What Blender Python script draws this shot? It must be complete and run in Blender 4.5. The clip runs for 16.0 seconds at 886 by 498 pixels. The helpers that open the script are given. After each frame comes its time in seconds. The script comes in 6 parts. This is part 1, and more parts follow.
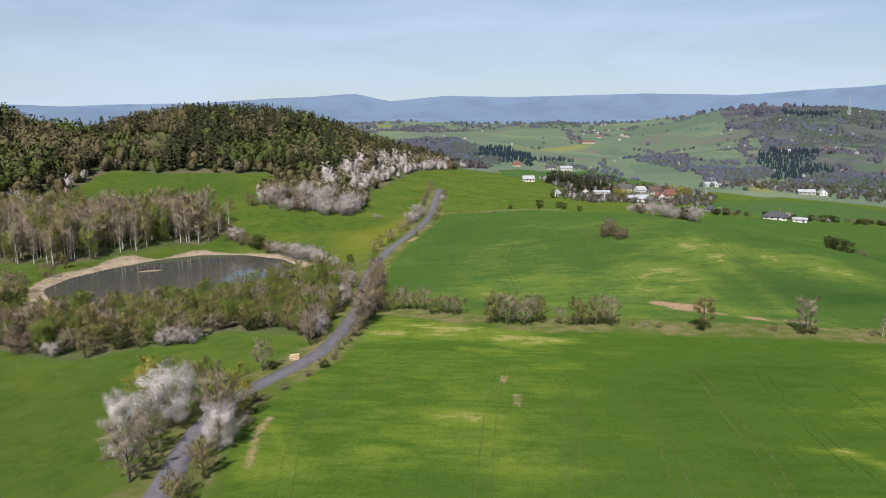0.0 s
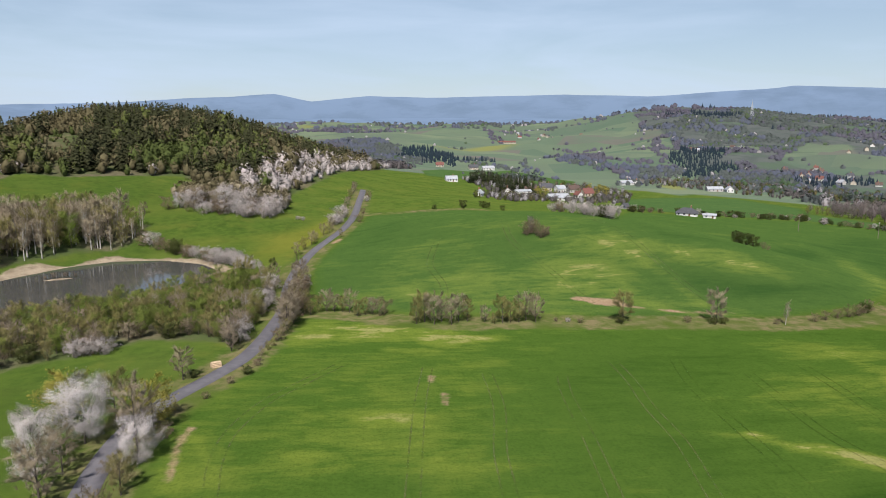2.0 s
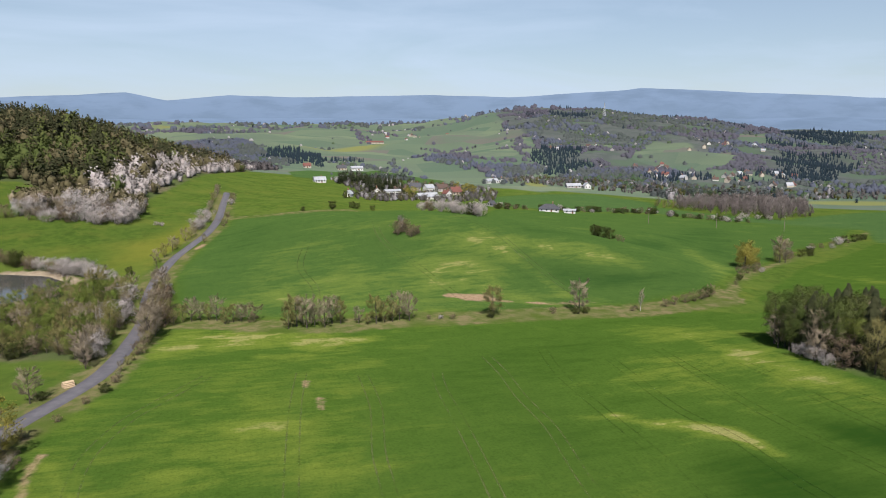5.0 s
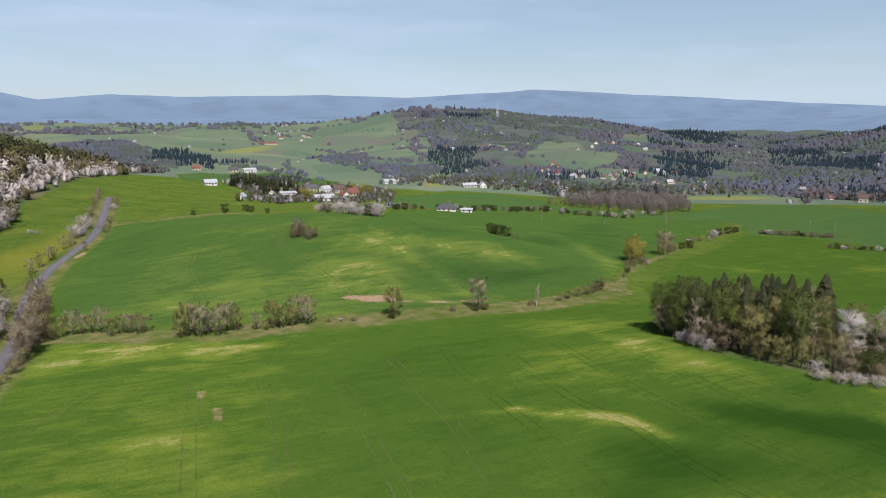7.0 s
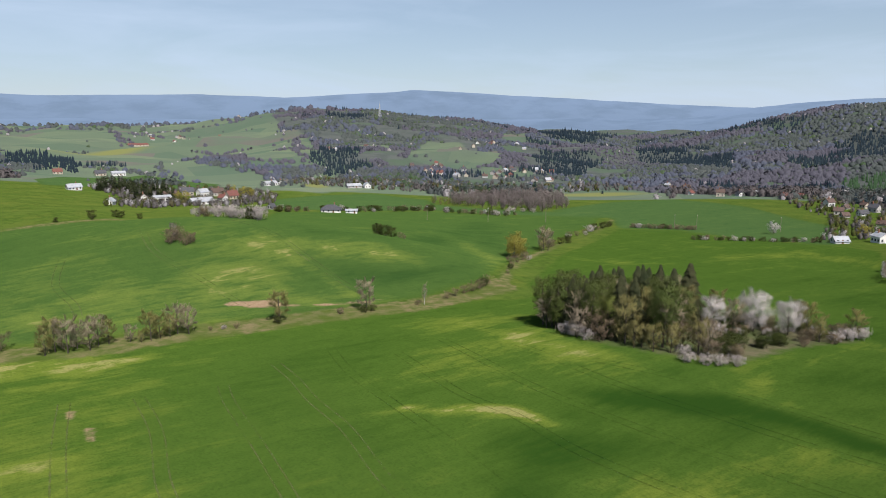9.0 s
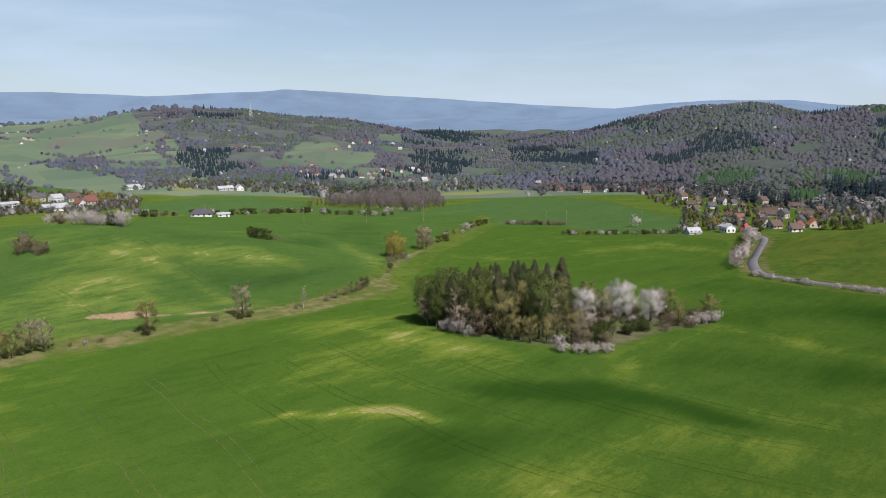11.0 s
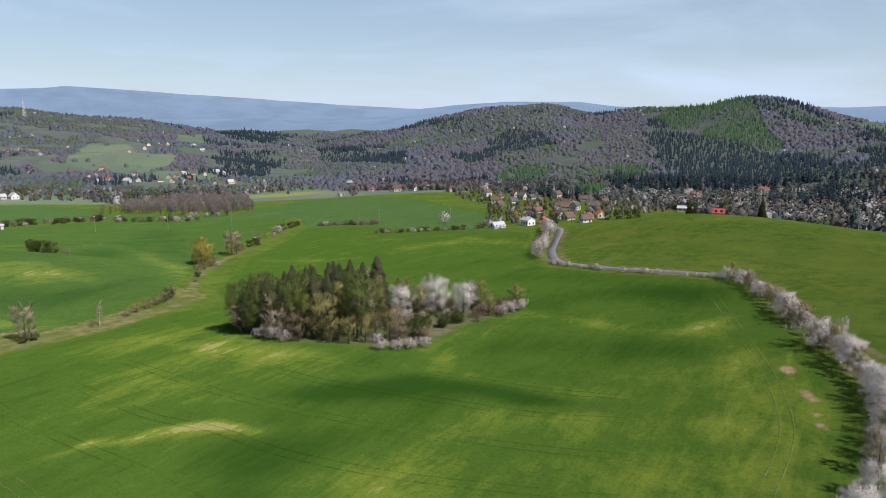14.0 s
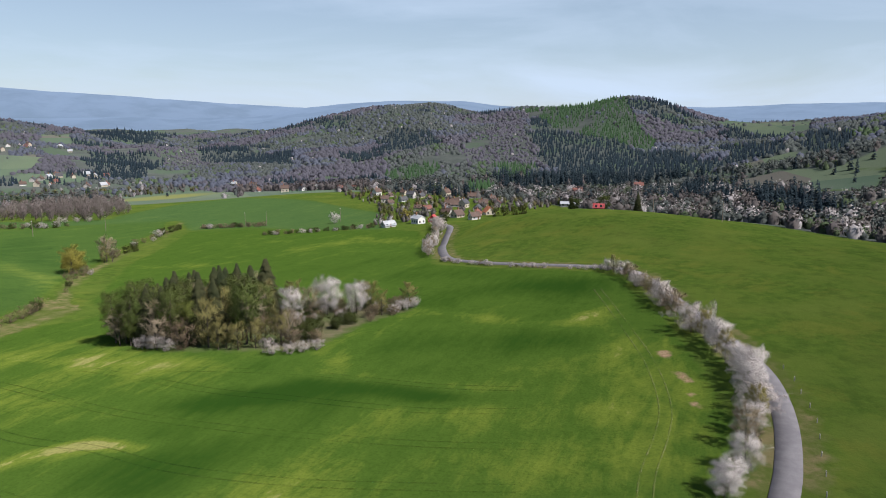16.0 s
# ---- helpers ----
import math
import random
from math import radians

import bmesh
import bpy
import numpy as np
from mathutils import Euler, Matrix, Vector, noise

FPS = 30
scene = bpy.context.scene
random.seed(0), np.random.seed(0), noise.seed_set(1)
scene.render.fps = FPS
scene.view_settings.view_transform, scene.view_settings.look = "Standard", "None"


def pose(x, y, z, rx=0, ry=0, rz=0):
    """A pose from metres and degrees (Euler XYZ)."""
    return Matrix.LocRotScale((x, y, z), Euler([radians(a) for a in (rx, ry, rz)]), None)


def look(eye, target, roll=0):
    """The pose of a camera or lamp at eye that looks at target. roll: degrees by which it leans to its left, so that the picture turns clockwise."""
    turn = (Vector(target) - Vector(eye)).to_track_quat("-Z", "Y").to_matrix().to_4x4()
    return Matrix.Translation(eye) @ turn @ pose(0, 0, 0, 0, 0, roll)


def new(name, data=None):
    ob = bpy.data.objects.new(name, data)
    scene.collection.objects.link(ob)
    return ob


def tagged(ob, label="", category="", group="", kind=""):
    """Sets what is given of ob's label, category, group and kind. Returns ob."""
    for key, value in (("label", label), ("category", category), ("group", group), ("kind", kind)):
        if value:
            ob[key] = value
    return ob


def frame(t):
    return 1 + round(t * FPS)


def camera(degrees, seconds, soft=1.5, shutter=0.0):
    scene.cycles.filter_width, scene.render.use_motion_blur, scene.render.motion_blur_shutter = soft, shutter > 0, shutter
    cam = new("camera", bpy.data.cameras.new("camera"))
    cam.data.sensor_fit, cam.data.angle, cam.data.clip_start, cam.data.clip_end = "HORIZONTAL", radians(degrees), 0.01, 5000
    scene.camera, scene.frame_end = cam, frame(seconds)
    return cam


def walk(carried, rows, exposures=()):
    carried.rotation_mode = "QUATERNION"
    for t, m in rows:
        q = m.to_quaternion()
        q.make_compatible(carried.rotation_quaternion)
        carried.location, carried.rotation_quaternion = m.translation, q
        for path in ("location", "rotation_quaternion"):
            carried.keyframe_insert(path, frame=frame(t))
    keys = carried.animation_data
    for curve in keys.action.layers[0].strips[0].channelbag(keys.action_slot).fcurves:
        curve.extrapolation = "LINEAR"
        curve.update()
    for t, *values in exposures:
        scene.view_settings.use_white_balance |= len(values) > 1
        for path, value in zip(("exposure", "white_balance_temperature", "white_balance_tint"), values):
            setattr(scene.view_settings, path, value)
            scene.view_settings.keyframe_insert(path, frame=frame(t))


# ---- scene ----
# The camera hovers over the fields and turns to its right.
cam = camera(64.73, 16.0, soft=0.9)
EYE_HEIGHT = 45.0
# seconds, turn, tilt
TURNS = [(0, 0.00, -10.44), (0.5, -1.56, -10.45), (1, -3.15, -10.42), (1.5, -4.64, -10.42), (2, -6.25, -10.40), (2.5,
         -7.74, -10.39), (3, -9.35, -10.39), (3.5, -10.86, -10.37), (4, -12.83, -10.38), (6.5, -23.17, -10.37), (7,
         -25.33, -10.36), (7.5, -27.40, -10.37), (8, -29.66, -10.35), (8.5, -32.01, -10.35), (9, -34.77, -10.34),
         (11.5, -47.35, -10.33), (12, -49.97, -10.32), (12.5, -52.43, -10.33), (13, -55.02, -10.32), (13.5, -57.56,
         -10.32), (14, -60.17, -10.33), (14.5, -62.36, -10.35), (15, -64.70, -10.36), (15.5, -66.91, -10.39), (16,
         -69.21, -10.41)]
walk(cam, [(t, pose(0, 0, EYE_HEIGHT, 90 + tilt, 0, yaw)) for t, yaw, tilt in TURNS], exposures=[(0.0, 0.57), (4.0, 0.57), (8.0, 0.52), (9.2, 0.53), (12.0, 0.57), (14.0, 0.63), (16.0, 0.64)])

# ---- light: a clear spring noon with thin high cloud ----
SUN_FROM = 192.0     # compass bearing of the sun, clockwise from +y
SUN_HEIGHT = 48.0
sun = new("sun", bpy.data.lights.new("sun", "SUN"))
sun.data.energy, sun.data.angle, sun.data.color = 4.9, radians(0.53), (1.0, 0.945, 0.895)
_s = Vector((math.sin(radians(SUN_FROM)) * math.cos(radians(SUN_HEIGHT)), math.cos(radians(SUN_FROM)) * math.cos(radians(SUN_HEIGHT)), math.sin(radians(SUN_HEIGHT))))
sun.matrix_world = look(_s * 400, (0, 0, 0))

world = bpy.data.worlds.new("sky")
scene.world = world
world.use_nodes = True
wt = world.node_tree
wt.nodes.clear()
w_out, w_bg = wt.nodes.new("ShaderNodeOutputWorld"), wt.nodes.new("ShaderNodeBackground")
w_sky, w_tc, w_map = wt.nodes.new("ShaderNodeTexSky"), wt.nodes.new("ShaderNodeTexCoord"), wt.nodes.new("ShaderNodeMapping")
w_sky.sky_type, w_sky.sun_disc = "NISHITA", False
w_sky.sun_elevation, w_sky.sun_rotation = radians(SUN_HEIGHT), radians(SUN_FROM)
w_sky.air_density, w_sky.dust_density, w_sky.ozone_density, w_sky.altitude = 1.0, 0.5, 2.2, 300
w_map.inputs["Scale"].default_value = (1.6, 1.6, 9.0)
w_n = wt.nodes.new("ShaderNodeTexNoise")
w_n.inputs["Scale"].default_value, w_n.inputs["Detail"].default_value, w_n.inputs["Roughness"].default_value, w_n.inputs["Distortion"].default_value = 1.5, 7, 0.55, 0.5
w_r = wt.nodes.new("ShaderNodeValToRGB")
w_r.color_ramp.elements[0].position, w_r.color_ramp.elements[1].position = 0.40, 0.68
w_r.color_ramp.elements[0].color = (0.52, 0.52, 0.52, 1)
w_r.color_ramp.elements[1].color = (0.98, 0.98, 0.98, 1)
w_mix = wt.nodes.new("ShaderNodeMix")
w_mix.data_type = "RGBA"
w_mix.inputs[7].default_value = (7.2, 8.8, 11.2, 1)
wt.links.new(w_tc.outputs["Generated"], w_map.inputs["Vector"])
wt.links.new(w_map.outputs["Vector"], w_n.inputs["Vector"])
wt.links.new(w_n.outputs["Fac"], w_r.inputs["Fac"])
w_up = wt.nodes.new("ShaderNodeSeparateXYZ")
w_thin = wt.nodes.new("ShaderNodeMapRange")
w_thin.inputs["From Min"].default_value, w_thin.inputs["From Max"].default_value = 0.02, 0.42
w_thin.inputs["To Min"].default_value, w_thin.inputs["To Max"].default_value = 1.0, 0.12
w_mul = wt.nodes.new("ShaderNodeMath")
w_mul.operation = "MULTIPLY"
wt.links.new(w_tc.outputs["Generated"], w_up.inputs[0])
wt.links.new(w_up.outputs["Z"], w_thin.inputs["Value"])
wt.links.new(w_r.outputs["Color"], w_mul.inputs[0])
wt.links.new(w_thin.outputs["Result"], w_mul.inputs[1])
wt.links.new(w_mul.outputs[0], w_mix.inputs[0])
wt.links.new(w_sky.outputs["Color"], w_mix.inputs[6])
wt.links.new(w_mix.outputs[2], w_bg.inputs["Color"])
w_bg.inputs["Strength"].default_value = 0.057
wt.links.new(w_bg.outputs["Background"], w_out.inputs["Surface"])


# ---- materials ----
class Graph:
    """A node material with a Principled shader; the methods return output sockets."""

    def __init__(self, name, rough=0.8):
        self.m = bpy.data.materials.new(name)
        self.m.use_nodes = True
        self.t = self.m.node_tree
        self.b = self.t.nodes["Principled BSDF"]
        self.b.inputs["Roughness"].default_value = rough
        self.b.inputs["Specular IOR Level"].default_value = 0.25
        self.tc = self.t.nodes.new("ShaderNodeTexCoord").outputs["Object"]

    def to(self, value, socket):
        if isinstance(value, bpy.types.NodeSocket):
            self.t.links.new(value, socket)
        elif isinstance(value, tuple) and len(value) == 3:
            socket.default_value = (*value, 1.0)
        else:
            socket.default_value = value

    def stretch(self, scale, turn=0.0):
        n = self.t.nodes.new("ShaderNodeMapping")
        n.inputs["Scale"].default_value = scale
        n.inputs["Rotation"].default_value = (0, 0, radians(turn))
        self.t.links.new(self.tc, n.inputs["Vector"])
        return n.outputs["Vector"]

    def noise(self, scale, detail=3.0, rough=0.55, vec=None, bend=0.0):
        n = self.t.nodes.new("ShaderNodeTexNoise")
        n.inputs["Scale"].default_value, n.inputs["Detail"].default_value, n.inputs["Roughness"].default_value = scale, detail, rough
        n.inputs["Distortion"].default_value = bend
        self.t.links.new(vec or self.tc, n.inputs["Vector"])
        return n.outputs["Fac"]

    def math(self, op, a, b=0.0, clamp=False):
        n = self.t.nodes.new("ShaderNodeMath")
        n.operation, n.use_clamp = op, clamp
        self.to(a, n.inputs[0])
        self.to(b, n.inputs[1])
        return n.outputs[0]

    def span(self, value, lo, hi, a=0.0, b=1.0):
        n = self.t.nodes.new("ShaderNodeMapRange")
        n.interpolation_type = "SMOOTHSTEP"
        self.to(value, n.inputs["Value"])
        for key, v in (("From Min", lo), ("From Max", hi), ("To Min", a), ("To Max", b)):
            n.inputs[key].default_value = v
        return n.outputs["Result"]

    def mix(self, fac, a, b):
        n = self.t.nodes.new("ShaderNodeMix")
        n.data_type = "RGBA"
        self.to(fac, n.inputs[0])
        self.to(a, n.inputs[6])
        self.to(b, n.inputs[7])
        return n.outputs[2]

    def attr(self, name):
        n = self.t.nodes.new("ShaderNodeAttribute")
        n.attribute_name = name
        return n.outputs["Fac"]

    def each(self):
        return self.t.nodes.new("ShaderNodeObjectInfo").outputs["Random"]

    def island(self):
        return self.t.nodes.new("ShaderNodeNewGeometry").outputs["Random Per Island"]

    def bump(self, height, strength, distance):
        n = self.t.nodes.new("ShaderNodeBump")
        n.inputs["Strength"].default_value, n.inputs["Distance"].default_value = strength, distance
        self.t.links.new(height, n.inputs["Height"])
        self.t.links.new(n.outputs["Normal"], self.b.inputs["Normal"])

    def done(self, color, thin=0.0):
        self.to(color, self.b.inputs["Base Color"])
        if thin:
            tr = self.t.nodes.new("ShaderNodeBsdfTranslucent")
            self.to(color, tr.inputs["Color"])
            ms = self.t.nodes.new("ShaderNodeMixShader")
            ms.inputs[0].default_value = thin
            self.t.links.new(self.b.outputs[0], ms.inputs[1])
            self.t.links.new(tr.outputs[0], ms.inputs[2])
            self.t.links.new(ms.outputs[0], self.t.nodes["Material Output"].inputs["Surface"])
        return self.m


def leaf_material(name, a, b, c=None, thin=0.25, patch=0.35, speck=0.35):
    """Foliage: tone shifts from tree to tree, from clump to clump and in patches through the crown."""
    g = Graph(name, 0.9)
    g.b.inputs["Specular IOR Level"].default_value = 0.05
    col = g.mix(g.span(g.island(), 0.0, 1.0, 0.5 - speck, 0.5 + speck), a, b)
    col = g.mix(g.span(g.noise(patch, 2.0), 0.35, 0.7), col, g.mix(0.5, a, c or b))
    col = g.mix(g.math("MULTIPLY", g.each(), 0.7), col, c or b)
    return g.done(col, thin)


def bark_material(name, a, b, scale=3.0):
    g = Graph(name, 0.9)
    g.bump(g.noise(scale * 4), 0.4, 0.05)
    return g.done(g.mix(g.noise(scale, 4.0), a, b))


def plain_material(name, a, b, scale=1.0, rough=0.7, relief=0.2):
    g = Graph(name, rough)
    n = g.noise(scale, 5.0, 0.6)
    if relief:
        g.bump(g.noise(scale * 6), relief, 0.03)
    return g.done(g.mix(g.span(n, 0.3, 0.7), a, b))


M_BLOSSOM = leaf_material("white blossom", (0.56, 0.525, 0.52), (0.40, 0.365, 0.355), (0.44, 0.395, 0.375), 0.15)
M_BLOSSOM_DULL = leaf_material("fading blossom", (0.46, 0.415, 0.405), (0.31, 0.27, 0.255), (0.35, 0.315, 0.29), 0.18)
M_TWIG = leaf_material("bare grey twigs", (0.300, 0.245, 0.188), (0.205, 0.165, 0.122), (0.262, 0.225, 0.146), 0.15)
M_BUD = leaf_material("budding olive twigs", (0.205, 0.190, 0.068), (0.150, 0.142, 0.046), (0.230, 0.200, 0.095), 0.2)
M_GREEN = leaf_material("fresh spring leaves", (0.138, 0.188, 0.036), (0.092, 0.140, 0.026), (0.185, 0.200, 0.056), 0.3)
M_SHRUB = leaf_material("dark green shrub leaves", (0.044, 0.059, 0.018), (0.028, 0.046, 0.013), (0.069, 0.075, 0.022), 0.2)
M_BROWN = leaf_material("russet brown twigs", (0.190, 0.140, 0.098), (0.130, 0.094, 0.066), (0.185, 0.150, 0.090), 0.15)
M_SPRUCE = leaf_material("spruce needles", (0.024, 0.033, 0.015), (0.015, 0.021, 0.010), (0.042, 0.042, 0.020), 0.05)
M_PINE = leaf_material("pine needles", (0.072, 0.098, 0.026), (0.046, 0.068, 0.018), (0.090, 0.100, 0.032), 0.12)
M_LARCH = leaf_material("young green conifers", (0.036, 0.072, 0.030), (0.029, 0.059, 0.026), (0.034, 0.064, 0.032), 0.12, 0.01)
M_WILLOW = leaf_material("yellow willow catkins", (0.290, 0.250, 0.050), (0.215, 0.195, 0.044), (0.250, 0.225, 0.055), 0.25)
M_HILLBUD = leaf_material("budding hill trees", (0.100, 0.098, 0.040), (0.070, 0.073, 0.029), (0.116, 0.096, 0.056), 0.15)
M_HILLGREEN = leaf_material("hill trees in young leaf", (0.064, 0.094, 0.024), (0.046, 0.070, 0.018), (0.080, 0.094, 0.031), 0.2)
M_BARK = bark_material("brown bark", (0.081, 0.066, 0.053), (0.046, 0.038, 0.031))
M_BIRCHBARK = bark_material("white birch bark", (0.464, 0.448, 0.416), (0.224, 0.208, 0.192), 1.5)
# far woods: the blue haze of distance is mixed into these base colours
M_FARWOOD = leaf_material("far bare woodland, haze-tinted", (0.076, 0.084, 0.116), (0.064, 0.071, 0.099), (0.071, 0.081, 0.102), 0.1, 0.006, 0.2)
M_FARBROWN = leaf_material("far brown woodland, haze-tinted", (0.081, 0.075, 0.098), (0.068, 0.063, 0.084), (0.076, 0.077, 0.092), 0.1, 0.006, 0.2)
M_FARGREEN = leaf_material("far young leaves, haze-tinted", (0.052, 0.082, 0.042), (0.042, 0.068, 0.036), (0.066, 0.084, 0.048), 0.1, 0.006, 0.2)
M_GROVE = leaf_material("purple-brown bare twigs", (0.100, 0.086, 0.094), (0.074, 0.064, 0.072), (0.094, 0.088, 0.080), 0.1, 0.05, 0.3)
M_FARBUD = leaf_material("far budding woodland, haze-tinted", (0.064, 0.076, 0.070), (0.054, 0.065, 0.061), (0.070, 0.078, 0.078), 0.1, 0.006, 0.2)
M_FARSPRUCE = leaf_material("far spruce woodland, haze-tinted", (0.014, 0.023, 0.033), (0.010, 0.017, 0.025), (0.018, 0.028, 0.034), 0.0, 0.006, 0.2)
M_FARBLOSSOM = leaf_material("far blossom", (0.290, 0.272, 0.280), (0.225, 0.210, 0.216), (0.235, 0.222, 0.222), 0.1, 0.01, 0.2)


def ground_material():
    g = Graph("ground: crops, meadow, wood floor", 0.95)
    g.b.inputs["Specular IOR Level"].default_value = 0.0
    g.b.inputs["Diffuse Roughness"].default_value = 1.0
    big, mid, small, fine = g.noise(0.012, 4.0, 0.5), g.noise(0.05, 4.0), g.noise(0.35, 4.0, 0.6), g.noise(2.2, 3.0, 0.65)
    drill = g.noise(0.06, 5.0, 0.6, g.stretch((0.28, 1.6, 1.0), 8), 0.8)      # long drifts across the sowing
    rows = g.noise(1.0, 3.0, 0.7, g.stretch((5.0, 0.12, 1.0), 5))            # drill rows
    edge = g.math("MULTIPLY", g.math("SUBTRACT", small, 0.5), 5.0)

    def region(name, soft=1.2, ragged_=1.0):
        return g.span(g.math("ADD", g.attr(name), g.math("MULTIPLY", edge, ragged_)), -soft, soft)

    # meadow: grass with yellow dandelion flushes
    meadow = g.mix(g.span(small, 0.3, 0.72), (0.038, 0.066, 0.012), (0.056, 0.086, 0.015))
    meadow = g.mix(g.span(mid, 0.42, 0.72), meadow, (0.066, 0.092, 0.018))
    meadow = g.mix(g.math("MULTIPLY", g.span(g.noise(0.14, 6.0, 0.72), 0.47, 0.66), 0.38), meadow, (0.026, 0.044, 0.010))
    meadow = g.mix(g.math("MULTIPLY", g.span(g.noise(0.055, 6.0, 0.72, None, 0.4), 0.50, 0.66), 0.5), meadow, (0.092, 0.100, 0.020))
    meadow = g.mix(g.math("MULTIPLY", g.span(g.noise(0.03, 3.0, 0.5, g.stretch((0.5, 1.4, 1.0), 70)), 0.5, 0.7), 0.4), meadow, (0.074, 0.094, 0.018))
    meadow = g.mix(g.math("MULTIPLY", g.span(g.math("ADD", g.attr("dandelion"), g.math("MULTIPLY", mid, 0.5)), 0.5, 1.6), 0.55), meadow, (0.128, 0.120, 0.019))
    meadow = g.mix(g.math("MULTIPLY", g.attr("lush"), g.span(small, 0.2, 0.8, 0.35, 0.75)), meadow, (0.022, 0.044, 0.009))
    # winter corn: deep green with paler, thinner drifts
    streak = g.noise(0.16, 6.0, 0.7, g.stretch((0.45, 1.5, 1.0), 12), 0.6)
    mottle = g.noise(0.07, 6.0, 0.68, None, 0.7)
    thin = g.math("ADD", g.math("MULTIPLY", g.attr("thin"), g.span(g.math("ADD", g.math("MULTIPLY", mottle, 0.5), g.math("MULTIPLY", streak, 0.5)), 0.36, 0.62, 0.5, 1.35)), g.math("MULTIPLY", g.math("SUBTRACT", drill, 0.5), 0.9))
    thin = g.math("ADD", thin, g.math("MULTIPLY", g.math("SUBTRACT", g.noise(0.5, 5.0, 0.7, g.stretch((0.35, 1.5, 1.0), 14), 0.4), 0.5), 0.7))
    thin = g.math("ADD", thin, g.math("ADD", g.math("MULTIPLY", g.math("SUBTRACT", streak, 0.5), 1.15), g.math("MULTIPLY", g.math("SUBTRACT", mottle, 0.5), 1.0)))
    # second tone of each pair carries painted haze for the farther corn
    deep_, full, pale = [g.mix(g.attr("blue"), p, q) for p, q in (((0.015, 0.039, 0.006), (0.018, 0.048, 0.017)), ((0.040, 0.073, 0.012), (0.043, 0.078, 0.024)), ((0.088, 0.118, 0.019), (0.076, 0.112, 0.030)))]
    corn = g.mix(g.span(thin, -0.95, 0.0), deep_, full)
    corn = g.mix(g.span(thin, 0.02, 0.50), corn, g.mix(0.5, full, pale))
    corn = g.mix(g.span(thin, 0.36, 0.80), corn, pale)
    corn = g.mix(g.span(thin, 0.85, 1.35), corn, (0.172, 0.168, 0.058))
    corn = g.mix(g.math("MULTIPLY", g.span(small, 0.45, 0.75), 0.22), corn, deep_)
    corn = g.mix(g.math("MULTIPLY", g.span(rows, 0.35, 0.7), 0.10), corn, deep_)
    corn = g.mix(g.math("MULTIPLY", g.span(fine, 0.4, 0.75), 0.24), corn, deep_)
    # far pastures: a patchwork of small fields, colours greyed and blued as painted haze
    cell = g.t.nodes.new("ShaderNodeTexVoronoi")
    cell.inputs["Scale"].default_value, cell.inputs["Randomness"].default_value = 0.011, 0.9
    g.t.links.new(g.stretch((0.7, 1.5, 0.0), 25), cell.inputs["Vector"])
    pick = g.t.nodes.new("ShaderNodeSeparateColor")
    g.t.links.new(cell.outputs["Color"], pick.inputs[0])
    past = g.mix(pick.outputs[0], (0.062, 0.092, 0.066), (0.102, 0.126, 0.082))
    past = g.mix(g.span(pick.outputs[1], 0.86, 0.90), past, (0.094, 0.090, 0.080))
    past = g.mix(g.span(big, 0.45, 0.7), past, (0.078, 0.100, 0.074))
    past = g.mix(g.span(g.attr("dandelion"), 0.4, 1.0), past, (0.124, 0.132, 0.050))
    # wood floor: last year's leaves
    floor = g.mix(g.span(small, 0.3, 0.7), (0.068, 0.062, 0.036), (0.098, 0.088, 0.054))
    floor = g.mix(g.span(mid, 0.40, 0.60), floor, (0.050, 0.066, 0.024))
    # far wood floor: blue-grey distance haze painted into its colour
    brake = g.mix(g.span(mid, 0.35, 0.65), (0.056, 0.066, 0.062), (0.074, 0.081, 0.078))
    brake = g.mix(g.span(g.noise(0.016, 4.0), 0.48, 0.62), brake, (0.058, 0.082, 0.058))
    rough = g.mix(g.span(small, 0.3, 0.7), (0.056, 0.074, 0.018), (0.120, 0.102, 0.053))
    rough = g.mix(g.span(mid, 0.42, 0.66), rough, (0.045, 0.069, 0.013))
    sand = g.mix(g.span(small, 0.3, 0.7), (0.264, 0.216, 0.156), (0.152, 0.120, 0.084))
    soil = g.mix(g.span(fine, 0.3, 0.7), (0.230, 0.165, 0.108), (0.165, 0.112, 0.070))

    col = meadow
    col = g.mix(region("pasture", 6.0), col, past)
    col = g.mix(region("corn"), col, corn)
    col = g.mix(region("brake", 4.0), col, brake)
    col = g.mix(region("wood", 2.0), col, floor)
    col = g.mix(region("rough", 1.5), col, rough)
    col = g.mix(region("sand", 0.8), col, sand)
    col = g.mix(region("soil", 0.7, 0.55), col, soil)
    col = g.mix(g.math("MULTIPLY", g.span(fine, 0.45, 0.8), 0.35), col, g.mix(0.5, col, (0.016, 0.024, 0.006)))
    g.bump(g.math("ADD", fine, g.math("MULTIPLY", small, 2.0)), 0.32, 0.25)
    return g.done(col)


M_GROUND = ground_material()


def asphalt_material():
    g = Graph("worn asphalt", 0.85)
    col = g.mix(g.span(g.noise(0.5, 4.0), 0.3, 0.7), (0.096, 0.091, 0.102), (0.132, 0.125, 0.136))
    col = g.mix(g.span(g.noise(7.0, 4.0), 0.5, 0.75), col, (0.104, 0.100, 0.104))
    g.bump(g.noise(14.0), 0.3, 0.02)
    return g.done(col)


def water_material():
    g = Graph("pond water", 0.05)
    g.b.inputs["Specular IOR Level"].default_value = 0.5
    g.b.inputs["IOR"].default_value = 1.33
    g.bump(g.noise(0.9, 3.0, 0.6), 0.03, 0.06)
    return g.done(g.mix(g.noise(0.05), (0.052, 0.054, 0.052), (0.070, 0.068, 0.060)))


